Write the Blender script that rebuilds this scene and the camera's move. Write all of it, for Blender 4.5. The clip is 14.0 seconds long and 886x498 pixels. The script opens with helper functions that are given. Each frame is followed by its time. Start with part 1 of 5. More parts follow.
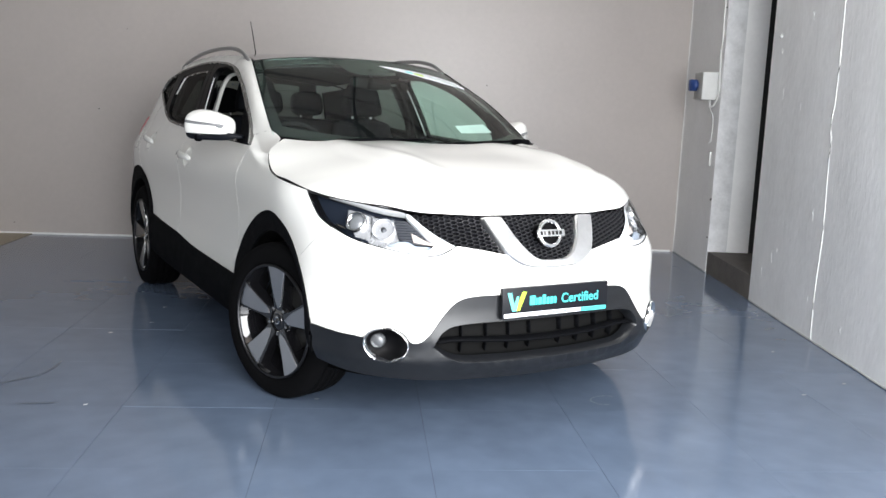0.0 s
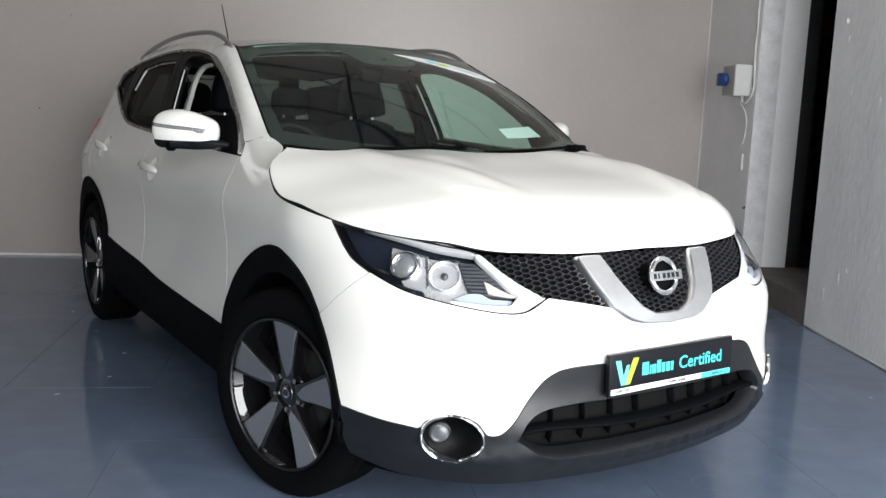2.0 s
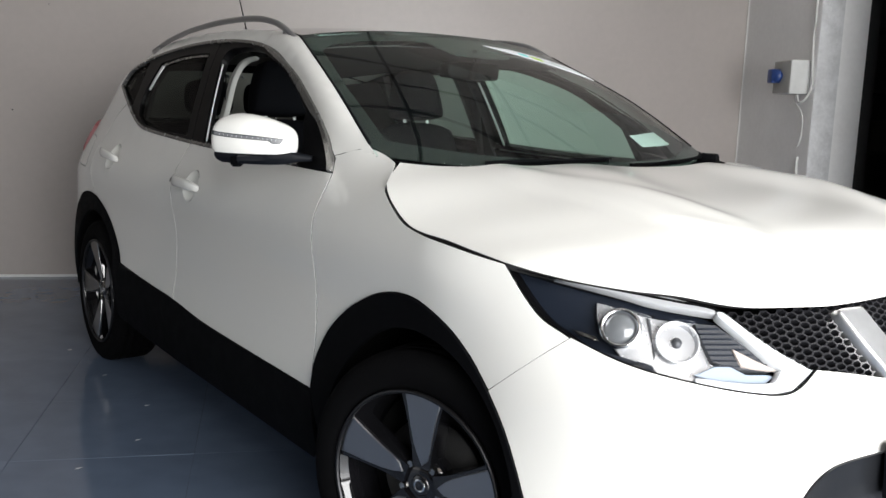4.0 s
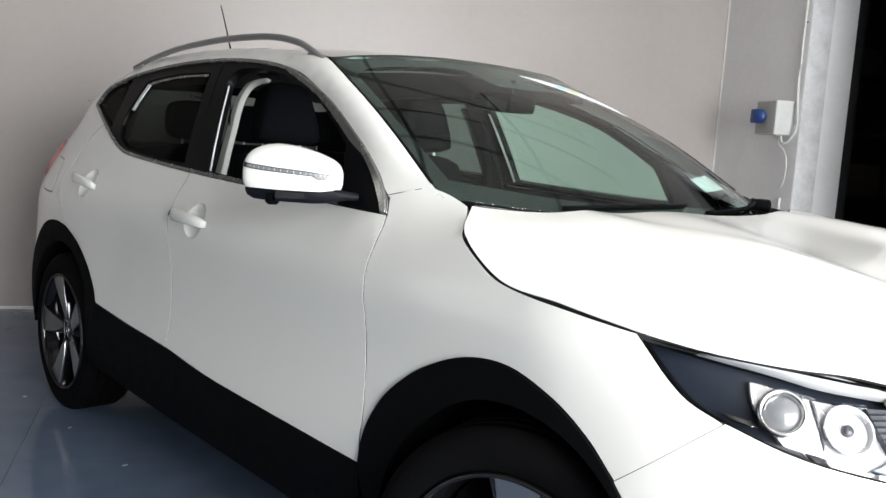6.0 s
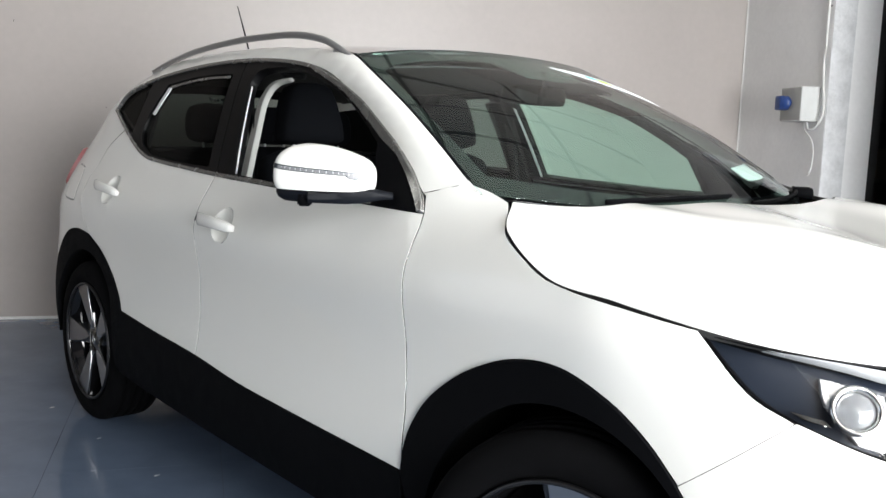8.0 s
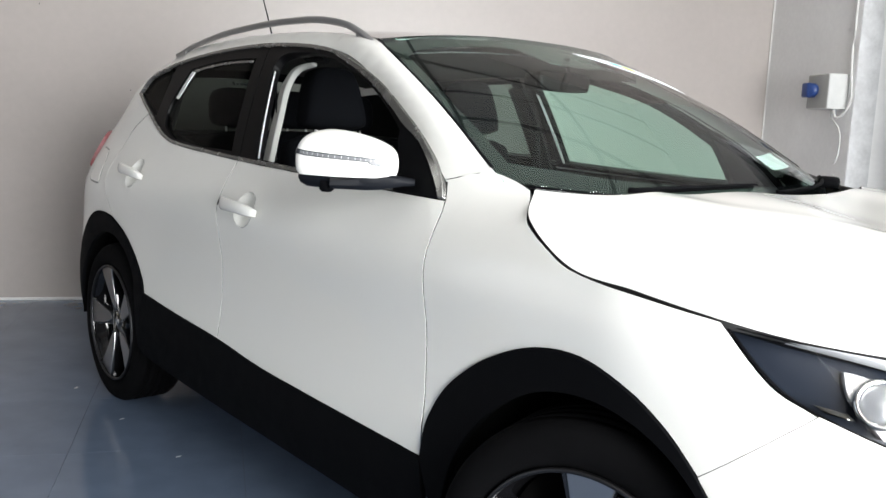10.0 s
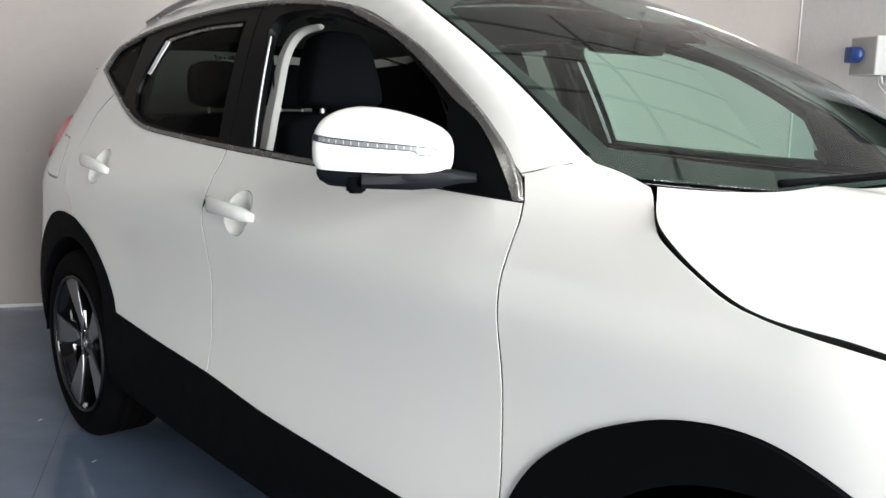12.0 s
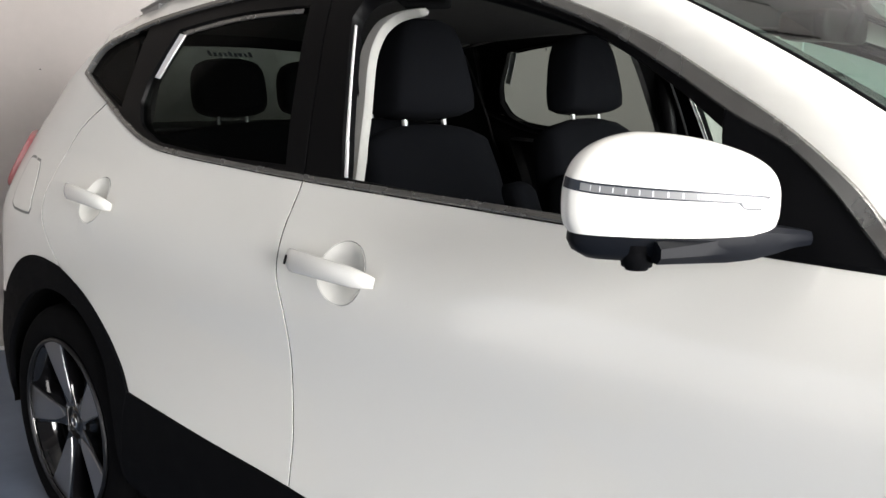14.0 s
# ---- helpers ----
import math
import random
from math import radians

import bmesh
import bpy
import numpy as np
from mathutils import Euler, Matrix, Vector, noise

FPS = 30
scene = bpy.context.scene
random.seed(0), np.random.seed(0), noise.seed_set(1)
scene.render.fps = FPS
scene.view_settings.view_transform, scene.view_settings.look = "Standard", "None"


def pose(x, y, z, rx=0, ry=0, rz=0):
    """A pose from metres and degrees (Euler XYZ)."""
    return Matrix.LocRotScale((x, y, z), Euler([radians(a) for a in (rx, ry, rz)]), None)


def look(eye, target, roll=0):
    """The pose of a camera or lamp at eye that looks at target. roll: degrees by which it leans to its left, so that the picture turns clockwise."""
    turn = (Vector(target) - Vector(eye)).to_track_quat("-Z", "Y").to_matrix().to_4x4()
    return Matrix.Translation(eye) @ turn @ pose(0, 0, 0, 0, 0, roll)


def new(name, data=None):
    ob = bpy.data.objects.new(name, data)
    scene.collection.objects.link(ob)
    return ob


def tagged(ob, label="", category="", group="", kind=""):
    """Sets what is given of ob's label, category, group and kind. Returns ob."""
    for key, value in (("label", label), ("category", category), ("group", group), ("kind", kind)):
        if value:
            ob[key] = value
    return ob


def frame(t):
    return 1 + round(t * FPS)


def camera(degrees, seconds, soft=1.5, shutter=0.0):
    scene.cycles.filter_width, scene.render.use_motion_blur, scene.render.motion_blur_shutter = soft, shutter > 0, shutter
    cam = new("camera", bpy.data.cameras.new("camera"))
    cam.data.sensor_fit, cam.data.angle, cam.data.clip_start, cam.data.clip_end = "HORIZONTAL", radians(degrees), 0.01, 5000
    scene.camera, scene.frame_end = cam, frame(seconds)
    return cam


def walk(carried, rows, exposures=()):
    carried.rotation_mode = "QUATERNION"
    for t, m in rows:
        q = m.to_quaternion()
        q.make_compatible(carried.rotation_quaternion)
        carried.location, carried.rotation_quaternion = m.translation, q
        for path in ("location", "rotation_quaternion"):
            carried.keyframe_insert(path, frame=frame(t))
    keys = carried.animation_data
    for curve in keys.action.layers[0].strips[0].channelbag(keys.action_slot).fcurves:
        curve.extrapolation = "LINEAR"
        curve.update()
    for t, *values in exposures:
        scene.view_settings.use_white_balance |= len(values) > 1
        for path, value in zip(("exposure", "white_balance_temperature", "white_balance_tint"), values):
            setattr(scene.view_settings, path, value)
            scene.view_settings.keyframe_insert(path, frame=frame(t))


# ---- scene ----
from mathutils.geometry import delaunay_2d_cdt

cam = camera(53.6, 14.0)
PATH = [
    (0, (-2.122, -3.531, 1.257), (-1.111, -1.833, 0.949), 2.4),
    (0.5, (-2.034, -3.367, 1.239), (-1.028, -1.669, 0.916), 0.1),
    (1, (-1.933, -3.061, 1.257), (-1.035, -1.306, 0.919), 1.2),
    (1.5, (-1.928, -2.8, 1.235), (-0.931, -1.091, 0.945), 4.9),
    (2, (-1.947, -2.523, 1.25), (-0.844, -0.883, 0.941), 2.2),
    (2.5, (-1.917, -2.26, 1.205), (-0.822, -0.62, 0.869), 3.0),
    (3, (-1.873, -2.012, 1.222), (-0.766, -0.387, 0.854), 2.6),
    (3.5, (-1.932, -1.842, 1.219), (-0.808, -0.228, 0.855), 3.8),
    (4, (-2.041, -1.644, 1.247), (-0.843, -0.072, 0.938), 2.0),
    (4.2, (-2.059, -1.577, 1.258), (-0.857, -0.008, 0.955), 2.0),
    (6.3, (-2.157, -1.15, 1.253), (-0.794, 0.294, 1.017), 3.1),
    (6.5, (-2.164, -1.141, 1.256), (-0.776, 0.274, 0.991), 1.0),
    (7, (-2.163, -1.113, 1.254), (-0.802, 0.326, 0.976), 1.6),
    (7.5, (-2.155, -1.101, 1.246), (-0.823, 0.369, 0.996), 1.9),
    (8, (-2.142, -1.081, 1.244), (-0.829, 0.408, 0.996), 2.1),
    (10.3, (-2.141, -1.076, 1.249), (-0.874, 0.446, 0.966), 2.8),
    (10.5, (-2.094, -1.044, 1.243), (-0.834, 0.484, 0.963), 2.9),
    (11, (-2.032, -0.948, 1.248), (-0.799, 0.598, 0.949), 1.2),
    (11.5, (-1.962, -0.741, 1.256), (-0.657, 0.74, 0.931), 0.8),
    (12, (-1.892, -0.517, 1.235), (-0.589, 0.964, 0.903), 1.4),
    (12.5, (-1.821, -0.229, 1.25), (-0.544, 1.268, 0.89), 0.7),
    (13, (-1.827, 0.025, 1.258), (-0.434, 1.42, 0.921), 0.8),
    (13.5, (-1.839, 0.207, 1.275), (-0.408, 1.562, 0.931), -0.4),
    (14, (-1.836, 0.263, 1.266), (-0.401, 1.611, 0.915), 0.2),
]
walk(cam, [(t, look(eye, target, roll)) for t, eye, target, roll in PATH],
     [(0, -0.56, 6400, 10), (1, -0.74, 6400, 10), (2, -0.95, 6450, 10), (3, -1.04, 6510, 10), (4, -0.90, 6560, 10), (5.2, -0.60, 6540, 9.5), (6.5, -0.25, 6480, 9), (8, -0.14, 6480, 9),
      (10.5, -0.04, 6500, 9), (12, 0.02, 6540, 9.5), (13, 0.18, 6680, 10.5), (14, 0.26, 6780, 11.5)])


# ---- light ----
world = bpy.data.worlds.new("sky")
scene.world = world
world.use_nodes = True
_n, _l = world.node_tree.nodes, world.node_tree.links
_sky = _n.new("ShaderNodeTexSky")
_sky.sky_type, _sky.sun_disc, _sky.sun_elevation, _sky.sun_rotation = "NISHITA", False, radians(48), radians(205)
_sky.dust_density = 3.0
_l.new(_sky.outputs[0], _n["Background"].inputs[0])
_n["Background"].inputs[1].default_value = 0.10

ROOM = pose(4.15, 2.63, 0, 0, 0, -25.5)  # origin in the far corner of the garage: x along the back wall, y into it


def lamp(name, kind, m, energy, **values):
    data = bpy.data.lights.new(name, kind)
    data.energy = energy
    for key, value in values.items():
        if key == "size":
            data.size = value
        elif key == "size_y":
            data.shape, data.size_y = "RECTANGLE", value
        elif key == "angle":
            data.angle = value
        elif key == "color":
            data.color = value
    ob = new(name, data)
    ob.matrix_world = m
    return ob


lamp("sun", "SUN", look((-9, -11, 13), (0, 0, 0)), .3, angle=radians(25), color=(1, .96, .9))
# the sky's light before the open front and the open side of the garage
lamp("daylight_front", "AREA", ROOM @ pose(-1.0, -8.7, 1.6, 90, 0, 0), 1250, size=5.2, size_y=3.2, color=(.98, .99, 1))
lamp("daylight_side", "AREA", ROOM @ pose(-7.6, -3.8, 1.3, 90, 0, -90), 25, size=2.7, size_y=2.6, color=(.97, .98, 1))
# fill lamp added at ceiling height to brighten the right-hand walls
lamp("ceiling_fill", "AREA", ROOM @ pose(-.75, -4.6, 4.36), 75, size=1.2, size_y=1.2, color=(1, .98, .96))


# ---- materials ----
def material(name, colour, rough=.5, metal=0.0, coat=0.0, grain=0.0, scale=8.0, bump=0.0, bump_scale=60.0, vary=0.0, stretch=None, **more):
    """A plain surface with uneven tone (grain, at two scales), uneven gloss and fine relief."""
    m = bpy.data.materials.new(name)
    m.use_nodes = True
    n, l = m.node_tree.nodes, m.node_tree.links
    b = n["Principled BSDF"]
    b.inputs["Base Color"].default_value = (*colour, 1)
    b.inputs["Roughness"].default_value, b.inputs["Metallic"].default_value = rough, metal
    b.inputs["Coat Weight"].default_value, b.inputs["Coat Roughness"].default_value = coat, .03
    for key, value in more.items():
        b.inputs[key.replace("_", " ")].default_value = value
    if grain or bump:
        where = n.new("ShaderNodeNewGeometry")
        big, fine = n.new("ShaderNodeTexNoise"), n.new("ShaderNodeTexNoise")
        big.inputs["Scale"].default_value, big.inputs["Detail"].default_value = scale, 5
        fine.inputs["Scale"].default_value, fine.inputs["Detail"].default_value = bump_scale, 4
        at = where.outputs["Position"]
        if stretch:
            pull = n.new("ShaderNodeVectorMath")
            pull.operation = "MULTIPLY"
            pull.inputs[1].default_value = stretch
            l.new(at, pull.inputs[0])
            at = pull.outputs[0]
        l.new(at, big.inputs["Vector"]), l.new(at, fine.inputs["Vector"])
    if grain:
        mix, tone = n.new("ShaderNodeMix"), n.new("ShaderNodeMath")
        mix.data_type, mix.blend_type = "RGBA", "MULTIPLY"
        tone.operation = "MULTIPLY_ADD"
        ramp = n.new("ShaderNodeMapRange")
        ramp.inputs[1].default_value, ramp.inputs[2].default_value = .3, .7
        ramp.inputs[3].default_value, ramp.inputs[4].default_value = 1 - grain, 1 + grain * .4
        add = n.new("ShaderNodeMath")
        add.operation = "MULTIPLY_ADD"
        l.new(fine.outputs[0], add.inputs[0])
        add.inputs[1].default_value = .35
        l.new(big.outputs[0], tone.inputs[0])
        tone.inputs[1].default_value, tone.inputs[2].default_value = .65, 0
        l.new(tone.outputs[0], add.inputs[2])
        l.new(add.outputs[0], ramp.inputs[0])
        mix.inputs["Factor"].default_value = 1
        mix.inputs["A"].default_value = (*colour, 1)
        l.new(ramp.outputs[0], mix.inputs["B"])
        l.new(mix.outputs["Result"], b.inputs["Base Color"])
        gloss = n.new("ShaderNodeMapRange")
        gloss.inputs[3].default_value, gloss.inputs[4].default_value = rough * .85, min(1, rough * 1.2)
        l.new(big.outputs[0], gloss.inputs[0])
        l.new(gloss.outputs[0], b.inputs["Roughness"])
    if vary:
        info, one = n.new("ShaderNodeObjectInfo"), n.new("ShaderNodeMapRange")
        one.inputs[3].default_value, one.inputs[4].default_value = 1 - vary, 1 + vary
        l.new(info.outputs["Random"], one.inputs[0])
        times = n.new("ShaderNodeMix")
        times.data_type, times.blend_type = "RGBA", "MULTIPLY"
        times.inputs["Factor"].default_value = 1
        l.new(mix.outputs["Result"], times.inputs["A"]), l.new(one.outputs[0], times.inputs["B"])
        l.new(times.outputs["Result"], b.inputs["Base Color"])
    if bump:
        relief = n.new("ShaderNodeBump")
        relief.inputs["Strength"].default_value, relief.inputs["Distance"].default_value = bump, .004
        l.new(fine.outputs[0], relief.inputs["Height"])
        l.new(relief.outputs[0], b.inputs["Normal"])
    return m


def glass(name, tint, rough=0.0, shiny=.06, peak=1.0):
    """Thin glass: clear or tinted, with the gloss of its surface."""
    m = bpy.data.materials.new(name)
    m.use_nodes = True
    n, l = m.node_tree.nodes, m.node_tree.links
    n.remove(n["Principled BSDF"])
    clear, shine, mix, slant = (n.new("ShaderNodeBsdfTransparent"), n.new("ShaderNodeBsdfGlossy"), n.new("ShaderNodeMixShader"),
                                n.new("ShaderNodeLayerWeight"))
    steep, gloss = n.new("ShaderNodeMath"), n.new("ShaderNodeMath")
    clear.inputs[0].default_value = (*tint, 1)
    shine.inputs["Roughness"].default_value = rough
    slant.inputs[0].default_value = .5
    steep.operation, gloss.operation = "POWER", "MULTIPLY_ADD"
    steep.inputs[1].default_value, gloss.inputs[1].default_value, gloss.inputs[2].default_value = 5, peak - shiny, shiny
    l.new(slant.outputs["Facing"], steep.inputs[0]), l.new(steep.outputs[0], gloss.inputs[0])
    l.new(gloss.outputs[0], mix.inputs[0]), l.new(clear.outputs[0], mix.inputs[1]), l.new(shine.outputs[0], mix.inputs[2])
    l.new(mix.outputs[0], n["Material Output"].inputs[0])
    return m


PAINT = material("white car paint", (.80, .795, .755), .4, coat=1.0, Specular_IOR_Level=.05)
TRIM = material("black grained plastic", (.0026, .0028, .0036), .7, Specular_IOR_Level=.06, grain=.25, scale=20, bump=.25, bump_scale=900)
TRIM_SATIN = material("satin black plastic", (.0045, .0055, .008), .45, Specular_IOR_Level=.1, grain=.15, scale=14)
TRIM_GREY = material("dark grey satin plastic", (.009, .0098, .0115), .30, Specular_IOR_Level=.42, grain=.2, scale=12, bump=.1, bump_scale=600)
GLOSS_BLACK = material("gloss black", (.006, .006, .007), .06, coat=.6)
SATIN_BLACK = material("satin black window frame", (.003, .003, .0034), .38, Specular_IOR_Level=.07)
CHROME = material("chrome", (.80, .80, .80), .08, 1.0)
CHROME_DARK = material("brushed bright trim", (.42, .41, .39), .22, 1.0)
BRIGHT_TRIM = material("brushed bright window trim", (.25, .247, .238), .26, .75, grain=.12, scale=18, stretch=(1, 1, 1))
SILVER = material("silver satin rail", (.38, .38, .385), .34, .85)
ALLOY = material("machined alloy", (.44, .44, .447), .32, 1.0, grain=.03, scale=6)
RIM_EDGE = material("dull machined rim edge", (.055, .055, .058), .42, 1.0)
RUBBER = material("tyre rubber", (.0026, .0026, .003), .8, Specular_IOR_Level=.06, grain=.3, scale=25, bump=.2, bump_scale=300)
DARK = material("dark lining", (.004, .004, .004), .8, Specular_IOR_Level=.1)
# painted shade for the narrow gaps between body panels
GAP_SHADE = material("shut line shade", (.012, .012, .012), .8)
POST = material("bright headrest post", (.62, .62, .62), .3, .6)
CLOTH = material("black seat cloth", (.003, .0035, .005), .9, Specular_IOR_Level=.1, grain=.3, scale=30, bump=.05, bump_scale=120)
DASH = material("dark grey soft plastic", (.007, .0075, .008), .65, Specular_IOR_Level=.2, grain=.2, scale=20)
LINER = material("pale grey headlining", (.42, .42, .40), .9, grain=.1, scale=20, bump=.2, bump_scale=500)
GLASS = glass("clear glass", (.75, .945, .87), shiny=.055)
GLASS_DARK = glass("privacy glass", (.23, .26, .245), shiny=.005, peak=.25)
LENS = glass("headlamp lens", (.96, .97, .98), shiny=.02)
RED = material("red lamp plastic", (.38, .12, .125), .12, coat=.8)


# ---- building helpers ----
def part(name, bm, mat, parent=None, label="", smooth_faces=True):
    """Links a bmesh as one mesh object under a thing or a part."""
    mesh = bpy.data.meshes.new(name)
    bm.normal_update()
    bm.to_mesh(mesh)
    bm.free()
    if smooth_faces:
        mesh.polygons.foreach_set("use_smooth", [True] * len(mesh.polygons))
    mesh.materials.append(mat)
    ob = new(name, mesh)
    ob.parent = parent
    if label:
        tagged(ob, label)
    return ob


def raw(name, verts, faces, mat, parent=None, label="", smooth_faces=True):
    mesh = bpy.data.meshes.new(name)
    mesh.from_pydata([tuple(map(float, v)) for v in verts], [], faces)
    mesh.polygons.foreach_set("use_smooth", [smooth_faces] * len(mesh.polygons))
    mesh.materials.append(mat)
    mesh.update()
    ob = new(name, mesh)
    ob.parent = parent
    if label:
        tagged(ob, label)
    return ob


def thing(name, label, category, at=None, **more):
    ob = new(name)
    ob.empty_display_size = .1
    if at is not None:
        ob.matrix_world = at
    return tagged(ob, label, category, **more)


def box_bm(x0, y0, z0, x1, y1, z1, bevel=0.0, segments=2):
    bm = bmesh.new()
    bmesh.ops.create_cube(bm, size=1, matrix=Matrix.Translation(((x0 + x1) / 2, (y0 + y1) / 2, (z0 + z1) / 2)) @ Matrix.Diagonal((x1 - x0, y1 - y0, z1 - z0, 1)))
    if bevel:
        bmesh.ops.bevel(bm, geom=bm.edges[:], offset=bevel, segments=segments, affect="EDGES", profile=.6)
    return bm


def flat_shaded(ob, angle=35):
    """Smooth shading with hard edges kept."""
    me = ob.data
    bm = bmesh.new()
    bm.from_mesh(me)
    for e in bm.edges:
        e.smooth = len(e.link_faces) == 2 and e.calc_face_angle(9) < radians(angle)
    bm.to_mesh(me)
    bm.free()
    return ob


def spline(points, per=6):
    """A smooth polyline through 2D or 3D points."""
    if len(points) < 3:
        return [np.array(p, float) for p in points]
    ts = [0.0]
    for a, b in zip(points, points[1:]):
        ts.append(ts[-1] + max(1e-6, math.dist(a, b)))
    c = curve([(t, *p) for t, p in zip(ts, points)])
    return [c(ts[i] + (ts[i + 1] - ts[i]) * k / per) for i in range(len(ts) - 1) for k in range(per)] + [np.array(points[-1], float)]


def outline(*pieces, per=5):
    """A closed outline from pieces, each smooth in itself, with corners where they meet."""
    out = []
    for piece in pieces:
        for p in spline(piece, per):
            if not out or math.dist(out[-1], p) > 2e-4:
                out.append(np.array(p, float))
    if math.dist(out[0], out[-1]) < 2e-4:
        out.pop()
    return out


def area2(poly):
    return sum(a[0] * b[1] - b[0] * a[1] for a, b in zip(poly, poly[1:] + poly[:1])) / 2


def inside(p, poly):
    hit = False
    for a, b in zip(poly, poly[1:] + poly[:1]):
        if (a[1] > p[1]) != (b[1] > p[1]) and p[0] < (b[0] - a[0]) * (p[1] - a[1]) / (b[1] - a[1]) + a[0]:
            hit = not hit
    return hit


def shrink(poly, by):
    """The outline moved inwards by a distance (outwards where it is negative)."""
    sign = 1 if area2(poly) > 0 else -1
    out = []
    n = len(poly)
    for i in range(n):
        a, b, c = poly[i - 1], poly[i], poly[(i + 1) % n]
        d1, d2 = (b - a) / max(1e-9, math.dist(a, b)), (c - b) / max(1e-9, math.dist(b, c))
        n1, n2 = np.array((-d1[1], d1[0])) * sign, np.array((-d2[1], d2[0])) * sign
        m = n1 + n2
        out.append(b + m * by / max(.35, m @ m / 2 * 1.0) if m @ m > 1e-6 else b + n1 * by)
    return out


def sheet(poly, surf, step=.05, scale=(1, 1), holes=()):
    """Triangles that fill an outline in the surface's own two coordinates: 2D places, faces, and the outline's order."""
    poly = [np.array((p[0] * scale[0], p[1] * scale[1])) for p in poly]
    dense = []
    for a, b in zip(poly, poly[1:] + poly[:1]):
        k = max(1, math.ceil(math.dist(a, b) / step))
        dense += [a + (b - a) * i / k for i in range(k)]
    loops = [dense]
    for one in holes:
        h2 = []
        hole = [np.array((p[0] * scale[0], p[1] * scale[1])) for p in one]
        for a, b in zip(hole, hole[1:] + hole[:1]):
            k = max(1, math.ceil(math.dist(a, b) / step))
            h2 += [a + (b - a) * i / k for i in range(k)]
        loops.append(h2)
    flat = [p for loop in loops for p in loop]
    edges, base = [], 0
    for loop in loops:
        edges += [(base + i, base + (i + 1) % len(loop)) for i in range(len(loop))]
        base += len(loop)
    arr = np.array(flat)
    lo, hi = arr.min(0), arr.max(0)
    grid = []
    for i, x in enumerate(np.arange(lo[0] + step / 2, hi[0], step)):
        for y in np.arange(lo[1] + step / 2 * (1 + i % 2) , hi[1], step):
            if np.min(np.hypot(arr[:, 0] - x, arr[:, 1] - y)) > .45 * step:
                grid.append((x, y))
    from_cdt = delaunay_2d_cdt([Vector(p) for p in flat] + [Vector(p) for p in grid], edges, [], 0, 1e-6)
    places, faces = [np.array(v) for v in from_cdt[0]], from_cdt[2]
    keep = []
    for f in faces:
        c = sum(places[i] for i in f) / len(f)
        if inside(c, loops[0]) and not any(inside(c, loop) for loop in loops[1:]):
            keep.append(list(f))
    used = sorted({i for f in keep for i in f})
    at = {i: k for k, i in enumerate(used)}
    return [places[i] / scale for i in used], [[at[i] for i in f] for f in keep]


def panel(name, poly, surf, mat, parent, label="", step=.05, depth=.014, gap=.0017, off=0.0, bevel=.0008, flip=False, scale=(1, 1), hole=None, holes=(), curl=None):
    """A pressed panel on a surface: filled outline, rounded edge turned inwards all round. flip: its mirror image on the other side."""
    poly = [np.array(p, float) for p in poly]
    sc = np.array(scale, float)
    small = [p / sc for p in shrink([p * sc for p in poly], gap + bevel)]
    holes = [[p / sc for p in shrink([np.array(p, float) * sc for p in one], -(gap + bevel))] for one in ([hole] if hole else []) + list(holes)]
    flat, faces = sheet(small, surf, step, scale, holes)
    h = 2e-4

    def frame_at(u, v):
        p = surf(u, v)
        du, dv = surf(u + h, v) - surf(u - h, v), surf(u, v + h) - surf(u, v - h)
        n = np.cross(du, dv)
        n /= max(1e-12, np.linalg.norm(n))
        return p, n

    pts, nrm = zip(*[frame_at(*p) for p in flat])
    mid = np.array((0, 1.3, .75))
    sign = 1 if sum(float(n @ (p - mid)) for p, n in zip(pts, nrm)) > 0 else -1
    nrm = [n * sign for n in nrm]
    verts = [p + n * (off + (curl(*f) if curl else 0)) for p, n, f in zip(pts, nrm, flat)]
    out = []
    for f in faces:
        a, b, c = (pts[i] for i in f[:3])
        out.append(f if np.cross(b - a, c - a) @ nrm[f[0]] > 0 else f[::-1])
    # boundary edges, in the direction of their faces
    seen = {}
    for f in out:
        for i in range(len(f)):
            seen[(f[i], f[(i + 1) % len(f)])] = True
    rim = [(a, b) for a, b in seen if (b, a) not in seen]
    ring0, ring1, ring2 = {}, {}, {}
    outw = {}
    for a, b in rim:
        d = verts[b] - verts[a]
        w = np.cross(d, nrm[a])
        w /= max(1e-12, np.linalg.norm(w))
        for i in (a, b):
            outw[i] = outw.get(i, 0) + w
    for i, w in outw.items():
        w = w / max(1e-9, np.linalg.norm(w))
        ring0[i] = len(verts)
        verts.append(verts[i])
        ring1[i] = len(verts)
        verts.append(verts[i] + w * bevel - nrm[i] * bevel)
        ring2[i] = len(verts)
        verts.append(verts[i] + w * bevel - nrm[i] * (bevel + depth))
    first = len(out)
    for a, b in rim:
        out.append([ring0[b], ring0[a], ring1[a], ring1[b]])
        out.append([ring1[b], ring1[a], ring2[a], ring2[b]])
    if flip:
        verts = [np.array((-v[0], v[1], v[2])) for v in verts]
        out = [f[::-1] for f in out]
    ob = raw(name, verts, out, mat, parent, label)
    if mat == PAINT:  # shade in the gaps between panels is put into the flange colour
        ob.data.materials.append(GAP_SHADE)
        for k in range(first + 1, len(out), 2):
            ob.data.polygons[k].material_index = 1
    return ob


